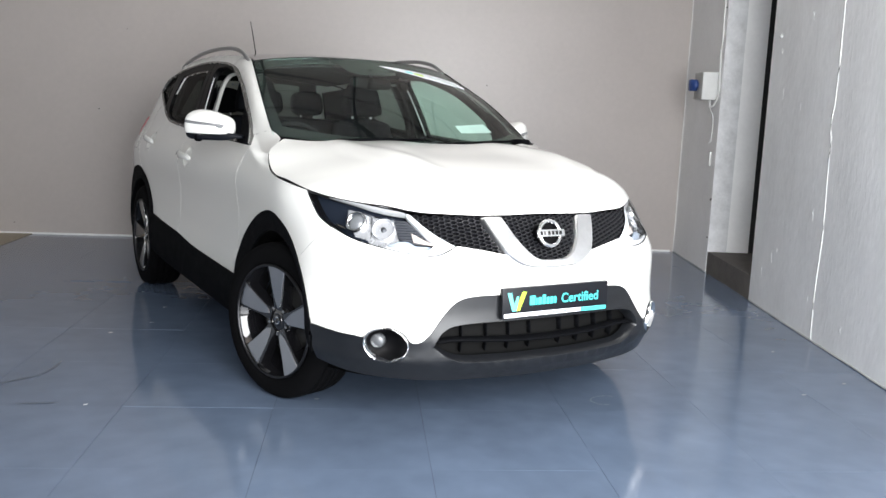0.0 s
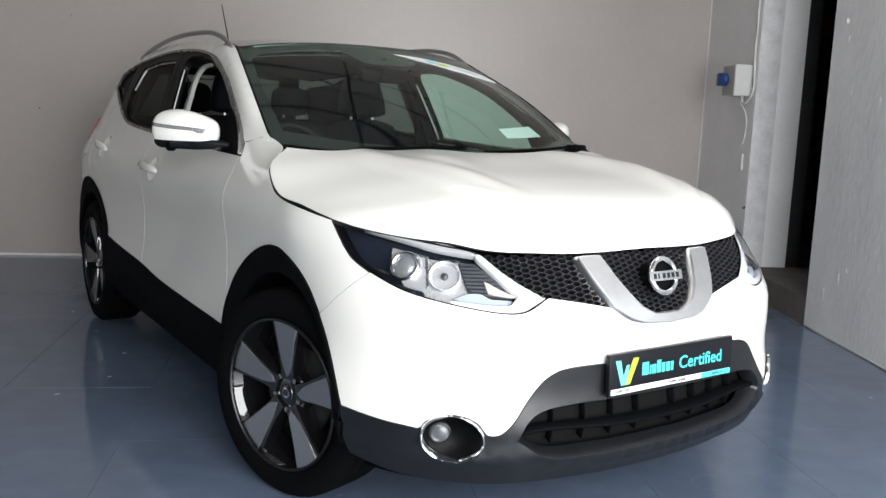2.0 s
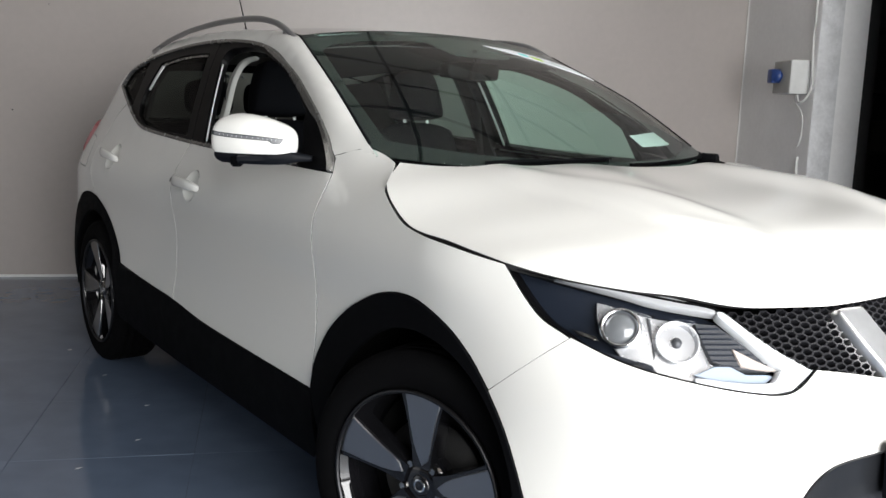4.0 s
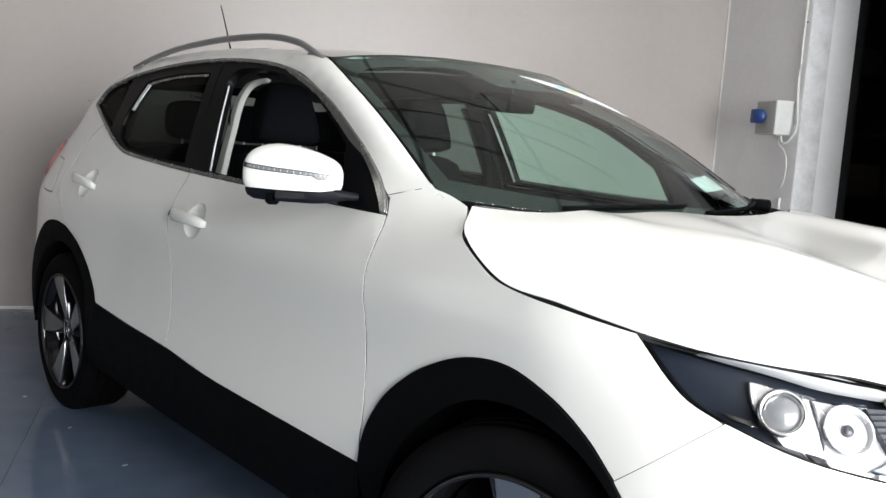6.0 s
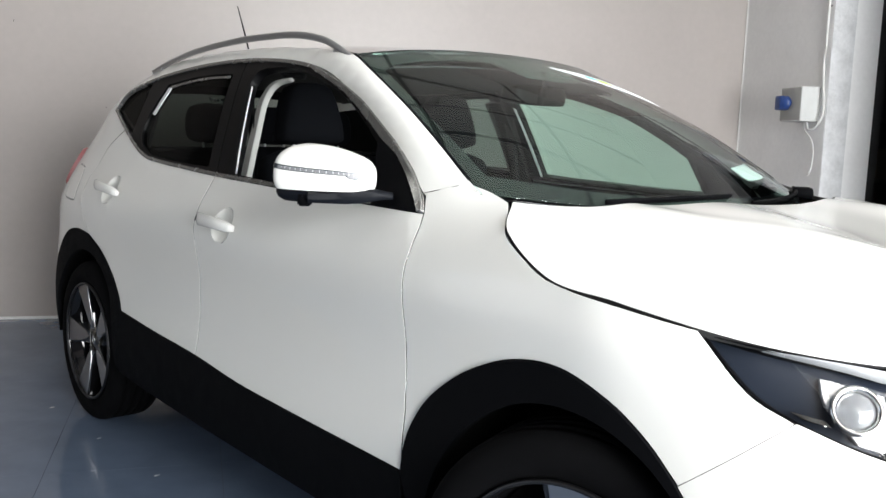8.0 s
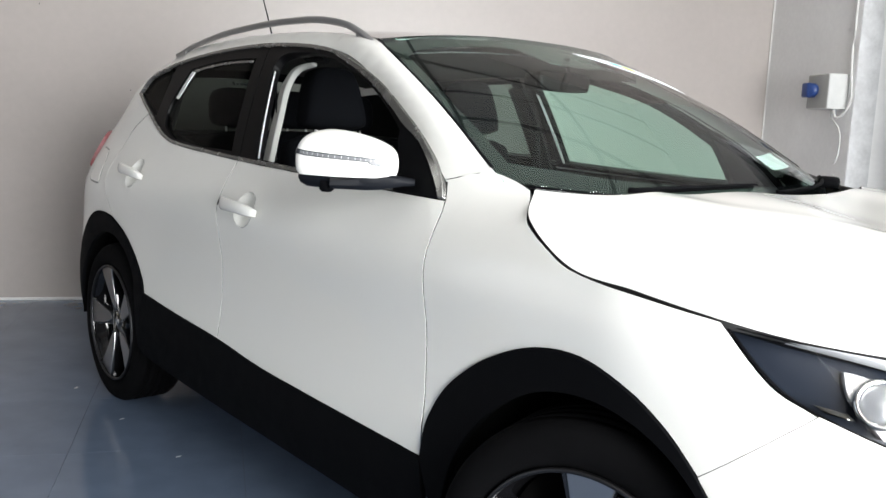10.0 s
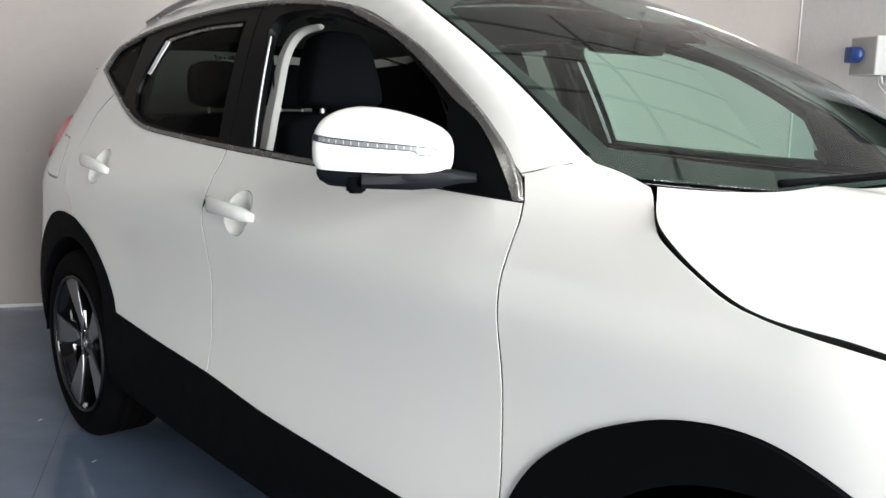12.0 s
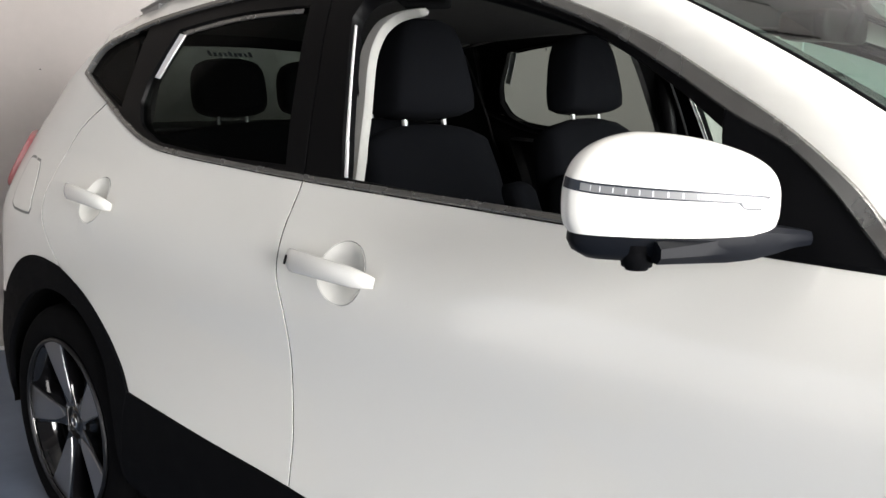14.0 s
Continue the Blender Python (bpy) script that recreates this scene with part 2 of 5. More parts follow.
def tube(points, radius, sides=8, closed=False):
    """A bmesh tube along 3D points; radius may be a number or a function of 0..1."""
    bm = bmesh.new()
    pts = [Vector(p) for p in points]
    rings, n = [], len(pts)
    up = Vector((0, 0, 1))
    for i, p in enumerate(pts):
        a, b = (pts[i - 1], pts[(i + 1) % n]) if closed else (pts[max(0, i - 1)], pts[min(n - 1, i + 1)])
        t = (b - a).normalized()
        u = t.cross(up)
        u = u.normalized() if u.length > 1e-3 else t.cross(Vector((1, 0, 0))).normalized()
        w = u.cross(t)
        r = radius(i / max(1, n - 1)) if callable(radius) else radius
        ru, rw = r if isinstance(r, tuple) else (r, r)
        rings.append([bm.verts.new(p + u * math.cos(k * math.tau / sides) * ru + w * math.sin(k * math.tau / sides) * rw) for k in range(sides)])
    for i in range(n if closed else n - 1):
        a, b = rings[i], rings[(i + 1) % n]
        for k in range(sides):
            bm.faces.new((a[k], b[k], b[(k + 1) % sides], a[(k + 1) % sides]))
    if not closed:
        bm.faces.new(rings[0]), bm.faces.new(rings[-1][::-1])
    bmesh.ops.recalc_face_normals(bm, faces=bm.faces[:])
    return bm


def lathe(profile, axis_at, sides=64, sweep=None, closed=False):
    """A bmesh of revolution about an axis along x through axis_at; profile: (x, radius)."""
    bm = bmesh.new()
    rings = []
    for k in range(sides):
        a = k * math.tau / sides
        rings.append([bm.verts.new((axis_at[0] + x, axis_at[1] + r * math.cos(a), axis_at[2] + r * math.sin(a))) for x, r in profile])
    m = len(profile)
    for k in range(sides):
        p, q = rings[k], rings[(k + 1) % sides]
        for i in range(m if closed else m - 1):
            j = (i + 1) % m
            bm.faces.new((p[i], p[j], q[j], q[i]))
    bmesh.ops.recalc_face_normals(bm, faces=bm.faces[:])
    return bm


# ---- the car's surfaces: smooth forms from a few section curves ----
# The car stands with its front axle at y = 0 and its rear axle at y = 2.646, nose towards -y, its right side at -x.


def smooth(x, lo, hi):
    t = min(1.0, max(0.0, (x - lo) / (hi - lo)))
    return t * t * (3 - 2 * t)


def curve(knots):
    """A smooth curve through knots (t, value, ...), as a function of t."""
    ts = [k[0] for k in knots]
    vs = [np.array(k[1:], float) for k in knots]
    n = len(ts)
    ms = []
    for i in range(n):
        a, b = max(0, i - 1), min(n - 1, i + 1)
        ms.append((vs[b] - vs[a]) / (ts[b] - ts[a]))

    def at(t):
        t = min(ts[-1], max(ts[0], t))
        i = 0
        while i < n - 2 and t > ts[i + 1]:
            i += 1
        h = ts[i + 1] - ts[i]
        u = (t - ts[i]) / h
        u2, u3 = u * u, u * u * u
        return ((2 * u3 - 3 * u2 + 1) * vs[i] + (u3 - 2 * u2 + u) * h * ms[i]
                + (3 * u2 - 2 * u3) * vs[i + 1] + (u3 - u2) * h * ms[i + 1])

    return at


# plan outline at bumper height, s running along the flank (s = y there) and on round the nose and the tail
OUTLINE = curve([(-1.72, .30, -.818), (-1.42, 0, -.84), (-1.12, -.30, -.818), (-.86, -.570, -.754), (-.62, -.763, -.603), (-.40, -.860, -.395),
                 (-.15, -.893, -.15), (.1, -.895, .1), (.6, -.895, .6), (1.4, -.895, 1.4), (2.2, -.90, 2.2), (2.7, -.895, 2.7),
                 (3.0, -.865, 3.0), (3.22, -.79, 3.2), (3.45, -.60, 3.34), (3.75, -.3, 3.41), (4.05, 0, 3.43)])
INSET_SIDE = curve([(.18, .10), (.25, .05), (.35, .02), (.45, .018), (.52, .025), (.6, .039), (.75, .045), (.88, .030), (.94, .035), (1.0, .062),
                    (1.05, .095), (1.1, .125), (1.2, .157), (1.3, .193), (1.4, .232), (1.5, .285), (1.6, .36)])
INSET_NOSE = curve([(.18, .09), (.25, .05), (.32, .02), (.4, .002), (.5, .016), (.6, .016), (.68, .02), (.74, .045), (.8, .085),
                    (.86, .13), (.92, .19), (1.0, .28), (1.1, .40), (1.6, 1.0)])
INSET_TAIL = curve([(.18, .1), (.3, .03), (.6, 0), (.9, .03), (1.0, .07), (1.1, .12), (1.2, .20), (1.3, .29), (1.4, .38), (1.5, .47), (1.6, .56)])


def side(s, z):
    """The right-hand body side, nose and tail: a point at s along the outline, at height z; past the nose's middle it runs on to the left."""
    if s < -1.42:
        return side(-2.84 - s, z) * (-1, 1, 1)
    p, e = OUTLINE(s), 1e-3
    d = OUTLINE(min(4.05, s + e)) - OUTLINE(min(4.05, s + e) - 2 * e)
    d /= math.hypot(*d)
    k, kt = smooth(-s, .02, .8), smooth(s, 2.7, 3.4)
    inset = INSET_SIDE(z)[0] * (1 - k) * (1 - kt) + INSET_NOSE(z)[0] * k + INSET_TAIL(z)[0] * kt
    inset += .9 * max(0, z - 1.045) * smooth(-s, -.6, -.25) * (1 - k)
    return np.array((p[0] + d[1] * inset, p[1] - d[0] * inset, z))


def ribbed(centre, edge, bow_y=2.0, bow_z=2.0, crease=None, lip=None):
    """A surface symmetrical about x = 0: ribs over a in [-1, 1] between an edge curve and its mirror image; r runs along it."""
    c, g = curve(centre), curve(edge)

    def at(a, r):
        (cy, cz), (ex, ey, ez), m = c(r), g(r), abs(a)
        z = cz + (ez - cz) * m ** bow_z
        if crease:
            z += crease(m, r)
        p = np.array((a * abs(ex), cy + (ey - cy) * m ** bow_y, z))
        if lip and r < .3:  # the leading edge lies on the line over lamps and grille
            w, first = (1 - r / .3) ** 2, g(0)
            p0 = np.array((a * abs(first[0]), c(0)[0] + (first[1] - c(0)[0]) * m ** bow_y, c(0)[1] + (first[2] - c(0)[1]) * m ** bow_z))
            q = side(*lip(m))
            p += w * (np.array((math.copysign(abs(q[0]), a) if a else 0, q[1], q[2])) - p0)
        return p

    return at


def hood_crease(m, r):
    broad = .035 * math.exp(-((m - (.63 - .30 * r)) / .16) ** 2) * (.35 + .65 * r) * (1 - .8 * smooth(r, .55, .95))
    c = .60 - .24 * (1 - smooth(r, .08, .28)) + .06 * smooth(r, .3, .8)
    broad += .007 * (smooth(m, c - .14, c) - smooth(m, c, c + .045)) * smooth(r, .05, .2) * (1 - smooth(r, .75, .95))
    return broad + .007 * math.exp(-((m - (.34 + .36 * r)) / .06) ** 2) * smooth(r, .05, .3)


HOOD_LIP = curve([(0, -1.42, .868), (.25, -1.135, .864), (.36, -1.0, .869), (.52, -.817, .872), (.62, -.70, .882), (.73, -.577, .892), (.905, -.373, .917), (1, -.262, .934)])
HOOD = ribbed([(0, -.715, .862), (.06, -.698, .9285), (.16, -.62, .994), (.35, -.43, 1.043), (.6, -.19, 1.078), (.8, -.02, 1.104), (1, .14, 1.122)],
              [(0, -.815, -.245, .931), (.35, -.825, -.07, .954), (.6, -.839, .081, .976), (.82, -.80, .237, 1.053), (1, -.704, .318, 1.109)],
              2.6, 4.1, hood_crease, HOOD_LIP)
SCREEN = ribbed([(0, .10, 1.085), (.5, .55, 1.335), (1, 1.02, 1.53)],
                [(0, -.725, .40, 1.12), (.5, -.675, .72, 1.31), (1, -.595, 1.10, 1.487)], 2.0, 2.4)
ROOF = ribbed([(0, 1.02, 1.53), (.25, 1.45, 1.563), (.5, 1.95, 1.572), (.75, 2.45, 1.56), (1, 3.0, 1.52)],
              [(0, -.595, 1.10, 1.487), (.25, -.585, 1.50, 1.52), (.5, -.575, 1.95, 1.527), (.75, -.56, 2.42, 1.51), (1, -.52, 2.9, 1.46)], 2.0, 2.6)


# ---- the garage ----
RIGHT = ROOM @ pose(.02, 0, 0, 0, 0, -6)  # the side wall's own frame: its face at x = 0, y running from the corner towards the mouth
WALL = material("pinkish white wall paint", (.445, .408, .385), .34, grain=.07, scale=1.3, bump=.10, bump_scale=22, Specular_IOR_Level=.45)
WALL_GREY = material("grey-white painted blockwork", (.84, .84, .84), .6, grain=.09, scale=2.2, bump=.35, bump_scale=30)
ROUGH = material("rough whitewashed concrete", (.66, .67, .68), .85, grain=.22, scale=9, bump=.9, bump_scale=40)
BLOCK = material("rough painted blockwork", (.82, .825, .83), .7, grain=.13, scale=3.5, bump=.75, bump_scale=32, stretch=(1, 1, .45))
BARE = material("bare brown concrete", (.12, .11, .10), .85, grain=.4, scale=7, bump=.8, bump_scale=50)
FLOOR = material("blue-grey floor paint", (.125, .165, .235), .11, grain=.20, scale=2.2, bump=.05, bump_scale=9, vary=.03, Specular_IOR_Level=.5)
JOINT = material("floor joint", (.04, .05, .07), .6)
# dark, so that unseen surfaces bounce and reflect little light
SIDE = material("dark grey out of view", (.10, .095, .09), .6, grain=.1, scale=2)
CEIL = material("brownish grey ceiling board", (.70, .68, .65), .8, grain=.08, scale=2)
YARD = material("pale yard concrete", (.38, .375, .36), .9, grain=.3, scale=1.5, bump=.5, bump_scale=30)


def wall(name, m, x0, y0, z0, x1, y1, z1, mat, label="", kind="structure", bevel=0):
    ob = part(name, box_bm(x0, y0, z0, x1, y1, z1, bevel), mat, None, label, smooth_faces=False)
    ob.matrix_world = m
    return tagged(ob, kind=kind)


slab = wall("floor", ROOM, -7.4, -6.9, -.15, .6, .25, -.006, JOINT, "glossy blue-grey painted board floor")
wall("ground", ROOM, -60, -90, -.4, 60, 60, -.152, YARD, "pale concrete yard round the garage")
wall("wall_back", ROOM, -7.4, 0, 0, .5, .2, 4.4, WALL, "pinkish white painted back wall")
# unseen walls; front, near piece and lintel are added to hold light back
wall("wall_left", ROOM, -7.4, -2.4, 0, -7.2, 0, 4.4, SIDE, "unseen dark grey side wall")
wall("wall_left_near", ROOM, -7.4, -6.9, 0, -7.2, -6.4, 4.4, SIDE, "unseen wall piece added to block light beside the open side")
wall("wall_left_lintel", ROOM, -7.4, -6.4, 2.6, -7.2, -2.4, 4.4, SIDE, "unseen lintel added to block light over the open side")
wall("wall_front", ROOM, -7.2, -6.9, 0, -4.0, -6.7, 2.9, SIDE, "unseen wall added to block light beside the open front")
wall("wall_header", ROOM, -7.2, -6.9, 2.9, .6, -6.7, 4.4, WALL, "white painted wall over the open front")
# the ceiling leaves a hole for the added fill lamp
bm = box_bm(-7.4, -6.9, 4.4, 1.2, -5.6, 4.5)
for box in ((-7.4, -5.6, 4.4, -1.45, -3.6, 4.5), (-.05, -5.6, 4.4, 1.2, -3.6, 4.5), (-7.4, -3.6, 4.4, 1.2, .2, 4.5)):
    piece = box_bm(*box)
    temp = bpy.data.meshes.new("temp")
    piece.to_mesh(temp), piece.free()
    bm.from_mesh(temp)
    bpy.data.meshes.remove(temp)
for x, y, w, d in [(-3.2, y, 8.0, .05) for y in (-6.5, -5.9, -3.2, -2.4, -1.6, -.8)] + [(x, -1.7, .04, 3.6) for x in (-5.6, -4.2, -2.8, -1.4)]:
    for v in bmesh.ops.create_cube(bm, size=1, matrix=Matrix.Translation((x, y, 4.392)) @ Matrix.Diagonal((w, d, .02 if w > 1 else .016, 1)))["verts"]:
        for f in v.link_faces:
            f.material_index = 1
ceiling = part("ceiling", bm, CEIL, None, "brownish grey boarded ceiling with a hole for the fill lamp", smooth_faces=False)
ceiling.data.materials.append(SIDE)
ceiling.matrix_world = ROOM
tagged(ceiling, kind="structure")
# side wall with its doorway
wall("wall_right", RIGHT, 0, -1.13, 0, .14, 0, 4.4, WALL_GREY, "grey-white painted wall beside the doorway")
wall("wall_right_near", RIGHT, 0, -6.9, 0, .37, -2.26, 4.4, BLOCK, "grey-white painted block wall with a filled crack")
wall("wall_right_lintel", RIGHT, 0, -2.26, 2.75, .37, -1.13, 4.4, WALL_GREY, "painted lintel over the doorway")


# ---- the car ----
car = thing("car", "white compact SUV with black lower trim and silver roof rails", "car")

DLO_TOP = [(.530, 1.066), (.565, 1.112), (.668, 1.182), (.845, 1.287), (1.073, 1.400), (1.27, 1.459), (1.50, 1.488), (1.775, 1.498),
           (2.08, 1.486), (2.40, 1.450), (2.60, 1.408)]
DLO_REAR = [(2.60, 1.408), (2.665, 1.38), (2.725, 1.315)]
DLO_LOW = [(2.725, 1.315), (2.55, 1.245), (2.40, 1.182), (2.30, 1.147), (2.2, 1.127), (1.90, 1.108), (1.6, 1.094), (1.2, 1.082), (.84, 1.072), (.530, 1.066)]
GAP_FRONT = [(.530, 1.066), (.517, 1.035), (.510, .98), (.507, .85), (.50, .68), (.488, .55), (.474, .458)]
GAP_MID = [(1.638, 1.094), (1.63, 1.02), (1.612, .93), (1.592, .86), (1.586, .70), (1.582, .60), (1.579, .505)]
GAP_REAR = [(2.53, 1.235), (2.66, 1.155), (2.705, 1.085), (2.70, 1.0), (2.66, .91), (2.594, .807)]
SILL = [(.474, .458), (.7, .463), (1.0, .470), (1.29, .480), (1.58, .505), (1.9, .522), (2.22, .543)]
ARCH_FRONT = [(.474, .458), (.466, .553), (.43, .625), (.37, .685), (.285, .742), (.15, .796), (.02, .808), (-.10, .770), (-.19, .716),
              (-.262, .655), (-.34, .560), (-.412, .424)]
ARCH_REAR = [(2.22, .543), (2.27, .60), (2.345, .668), (2.466, .748), (2.594, .802), (2.72, .812), (2.85, .795), (2.97, .735), (3.06, .65), (3.12, .54), (3.15, .42)]
HOOD_LINE = [(.318, 1.109), (.246, 1.052), (.168, 1.012), (.070, .974), (-.116, .951), (-.20, .9392), (-.262, .931)]
LAMP_LOW = [(-.262, .931), (-.367, .840), (-.455, .802), (-.563, .772), (-.723, .745), (-.88, .724), (-.945, .726), (-1.018, .759)]
LAMP_TOP = [(-1.018, .759), (-.915, .816), (-.817, .873), (-.70, .890), (-.577, .902), (-.373, .919), (-.262, .931)]


def cut(line, a, b):
    """The stretch of a line between two values of its first coordinate, with the ends worked in."""
    pts = [np.array(p, float) for p in spline(line, 6)]
    if pts[0][0] > pts[-1][0]:
        pts, back = pts[::-1], True
    else:
        back = False
    lo, hi = min(a, b), max(a, b)

    def at(s):
        for p, q in zip(pts, pts[1:]):
            if p[0] <= s <= q[0]:
                return p + (q - p) * (s - p[0]) / max(1e-9, q[0] - p[0])
        return pts[0] if s < pts[0][0] else pts[-1]

    out = [at(lo)] + [p for p in pts if lo + 1e-3 < p[0] < hi - 1e-3] + [at(hi)]
    return out if a < b else out[::-1]


def both(make):
    """Builds a part on the right side, then its mirror image on the left."""
    return make(False), make(True)


def car_panel(name, poly, mat=PAINT, surf=side, label="", parent=None, **more):
    return both(lambda f: panel(name, poly, surf, mat, parent or car, label, flip=f, **more))


hood = panel("hood", outline([(-1, 0), (1, 0)], [(1, 0), (1, 1)], [(1, 1), (.8, .93), (.5, .885), (0, .86), (-.5, .885), (-.8, .93), (-1, 1)], [(-1, 1), (-1, 0)]),
             HOOD, PAINT, car, "white bonnet with two raised creases", step=.022, scale=(.8, 1.0), gap=.0018)
car_panel("front_wing", outline(GAP_FRONT[::-1], [(.530, 1.066), (.556, 1.112)], [(.556, 1.112), (.46, 1.146)], [(.46, 1.146), (.39, 1.13), (.318, 1.109)],
                   HOOD_LINE, LAMP_LOW[:3], [(-.455, .802), (-.36, .73), (-.262, .655)], ARCH_FRONT[9::-1]))


def ring(cs, cz, rs, rz, n=28, tilt=0):
    t = radians(tilt)
    return [(cs + rs * math.cos(a) * math.cos(t) - rz * math.sin(a) * math.sin(t), cz + rs * math.cos(a) * math.sin(t) + rz * math.sin(a) * math.cos(t))
            for a in (k * math.tau / n for k in range(n))]


DISH_FRONT, DISH_REAR = (1.432, .951, .060, .054), (2.405, .997, .060, .054)
front_door = car_panel("front_door", outline(cut(DLO_LOW, .53, 1.638), GAP_MID, cut(SILL, 1.579, .474), GAP_FRONT[::-1]), hole=ring(*DISH_FRONT))
rear_door = car_panel("rear_door", outline(cut(DLO_LOW, 1.638, 2.53), GAP_REAR, ARCH_REAR[4::-1], cut(SILL, 2.22, 1.579), GAP_MID[::-1]), hole=ring(*DISH_REAR))
car_panel("rear_quarter", outline(GAP_REAR[::-1], cut(DLO_LOW, 2.53, 2.725), DLO_REAR[::-1], [(2.60, 1.408), (2.665, 1.394)],
                    [(2.665, 1.394), (2.71, 1.375), (2.77, 1.343), (2.91, 1.288), (3.07, 1.24), (3.30, 1.15), (3.5, 1.02)], [(3.5, 1.02), (3.52, .66)], [(3.52, .66), (3.06, .65)], ARCH_REAR[8:3:-1]))
FOG = (-.752, .388)
bumper_low = [(-.412, .424), (-.546, .418), (-.63, .4145), (-.664, .413), (-.682, .432), (-.712, .448), (-.752, .4545), (-.792, .4475), (-.822, .430), (-.842, .404), (-.868, .400), (-.890, .411), (-.918, .44), (-.955, .493), (-1.0, .545), (-1.05, .568), (-1.175, .574), (-1.42, .576)]
GRILLE_LOW = [(-1.018, .759), (-1.10, .745), (-1.205, .725)]
VEE_OUT = [(-1.205, .725), (-1.262, .692), (-1.305, .676), (-1.42, .672)]


def whole(half):
    """A half outline that has one stretch of its edge on the car's middle line, completed with its mirror image."""
    pts = [np.array(p, float) for p in half]
    n = len(pts)
    on = [abs(p[0] + 1.42) < 1e-6 for p in pts]
    k = next(i for i in range(n) if on[i] and not on[(i + 1) % n])
    pts = pts[k:] + pts[:k]
    while abs(pts[-1][0] + 1.42) < 1e-6 and abs(pts[-2][0] + 1.42) < 1e-6:
        pts.pop()
    return pts + [np.array((-2.84 - p[0], p[1])) for p in pts[-2:0:-1]]


bumper = panel("front_bumper", whole(outline(ARCH_FRONT[9:], bumper_low, [(-1.42, .576), (-1.42, .672)], VEE_OUT[::-1], GRILLE_LOW[::-1], LAMP_LOW[:1:-1],
               [(-.455, .802), (-.36, .73), (-.262, .655)])), side, PAINT, car, "white front bumper", gap=-.0008)
INTAKE = outline([(-.925, .384), (-.95, .43), (-.985, .455), (-1.05, .466), (-1.2, .47), (-1.42, .472)], [(-1.42, .472), (-1.42, .318)],
                 [(-1.42, .318), (-1.2, .318), (-1.05, .325), (-.98, .345), (-.925, .384)])
FOGS = [ring(*FOG, .080, .060, 36, 8), [(-2.84 - p[0], p[1]) for p in ring(*FOG, .080, .060, 36, 8)]]
panel("lower_bumper", whole(outline(bumper_low, [(-1.42, .576), (-1.42, .235)], [(-1.42, .235), (-1.1, .238), (-.85, .248), (-.6, .262), (-.43, .285)], [(-.43, .285), (-.412, .424)])),
      side, TRIM_GREY, car, "dark grey lower bumper", off=.006, gap=0, step=.03, depth=.055, holes=[whole(INTAKE), *FOGS],
      curl=lambda s, z: (lambda q: .020 * math.exp(-((z - .30 - .035 * smooth(abs(q + 1.42), .25, .55)) / .022) ** 2) - .014 * math.exp(-((z - .345) / .03) ** 2) * smooth(abs(q + 1.42), .42, .6))(s))
car_panel("sill_trim", outline(SILL, [(2.22, .543), (2.27, .40)], [(2.27, .40), (2.22, .30), (.52, .235)], [(.52, .235), (.46, .30), (.474, .458)]), TRIM, label="black sill cladding", off=.006, gap=0)


def arch_trim(line, inner):
    return outline(line, [line[-1], inner[0]], inner, [inner[-1], line[0]])


def arc(cy, r, a0, a1, n=14, flat=0):
    return [(cy - r * math.cos(radians(a0 + (a1 - a0) * k / n)), .345 + r * math.sin(radians(a0 + (a1 - a0) * k / n))) for k in range(n + 1)]


car_panel("arch_trim", outline(ARCH_FRONT, [(-.412, .424), (-.40, .30)], [(-.40, .30)] + arc(0, .385, 5, 172) + [(.40, .30)], [(.40, .30), (.474, .458)]), TRIM, label="black wheel arch trim", off=.007, gap=0, step=.03)
car_panel("arch_trim", outline(ARCH_REAR, [(3.15, .42), (3.10, .30)], [(3.10, .30)] + [(2.646 - p[0], p[1]) for p in arc(0, .385, 5, 175)] + [(2.25, .30)], [(2.25, .30), (2.22, .543)]), TRIM, label="black wheel arch trim", off=.007, gap=0, step=.03)
# roof, glass
screen = panel("windscreen", outline([(-1, 0), (1, 0)], [(1, 0), (1, 1)], [(1, 1), (-1, 1)], [(-1, 1), (-1, 0)]), SCREEN, GLASS, car, "clear laminated windscreen", step=.06, scale=(.68, 1.0), depth=.004)
roof = panel("glass_roof", outline([(-.99, .0), (.99, .0)], [(.99, .0), (.93, .12), (.93, .9)], [(.93, .9), (-.93, .9)], [(-.93, .9), (-.93, .12), (-.99, 0)]), ROOF, GLOSS_BLACK, car, "black panoramic glass roof", step=.08, scale=(.6, 1.9), gap=.002)


def pillar(u, v):
    """The strip from the windscreen and roof edge (v = 0) to the top of the side windows (v = 1); u runs from the pillar's foot to the rear."""
    if u < 1:
        e = SCREEN(-1, u)
    else:
        e = ROOF(-1 + .07 * smooth(u, 1, 1.1), u - 1)
    g = side(*PILLAR_LOW(u))
    p = e + (g - e) * v
    bulge = .024 * smooth(u, 0, .35) * (1 - .8 * smooth(u, 1.7, 2.0)) * math.sin(math.pi * min(1, max(0, v)))
    return p + np.array((-.6, -.15, .75)) * bulge


PILLAR_LOW = curve([(0, .548, 1.10), (.15, .625, 1.157), (.35, .76, 1.24), (.6, .94, 1.337), (.8, 1.075, 1.4005), (1.0, 1.24, 1.452), (1.25, 1.52, 1.4885),
                    (1.5, 1.95, 1.493), (1.75, 2.36, 1.4565), (1.9, 2.54, 1.424), (2.0, 2.66, 1.392)])
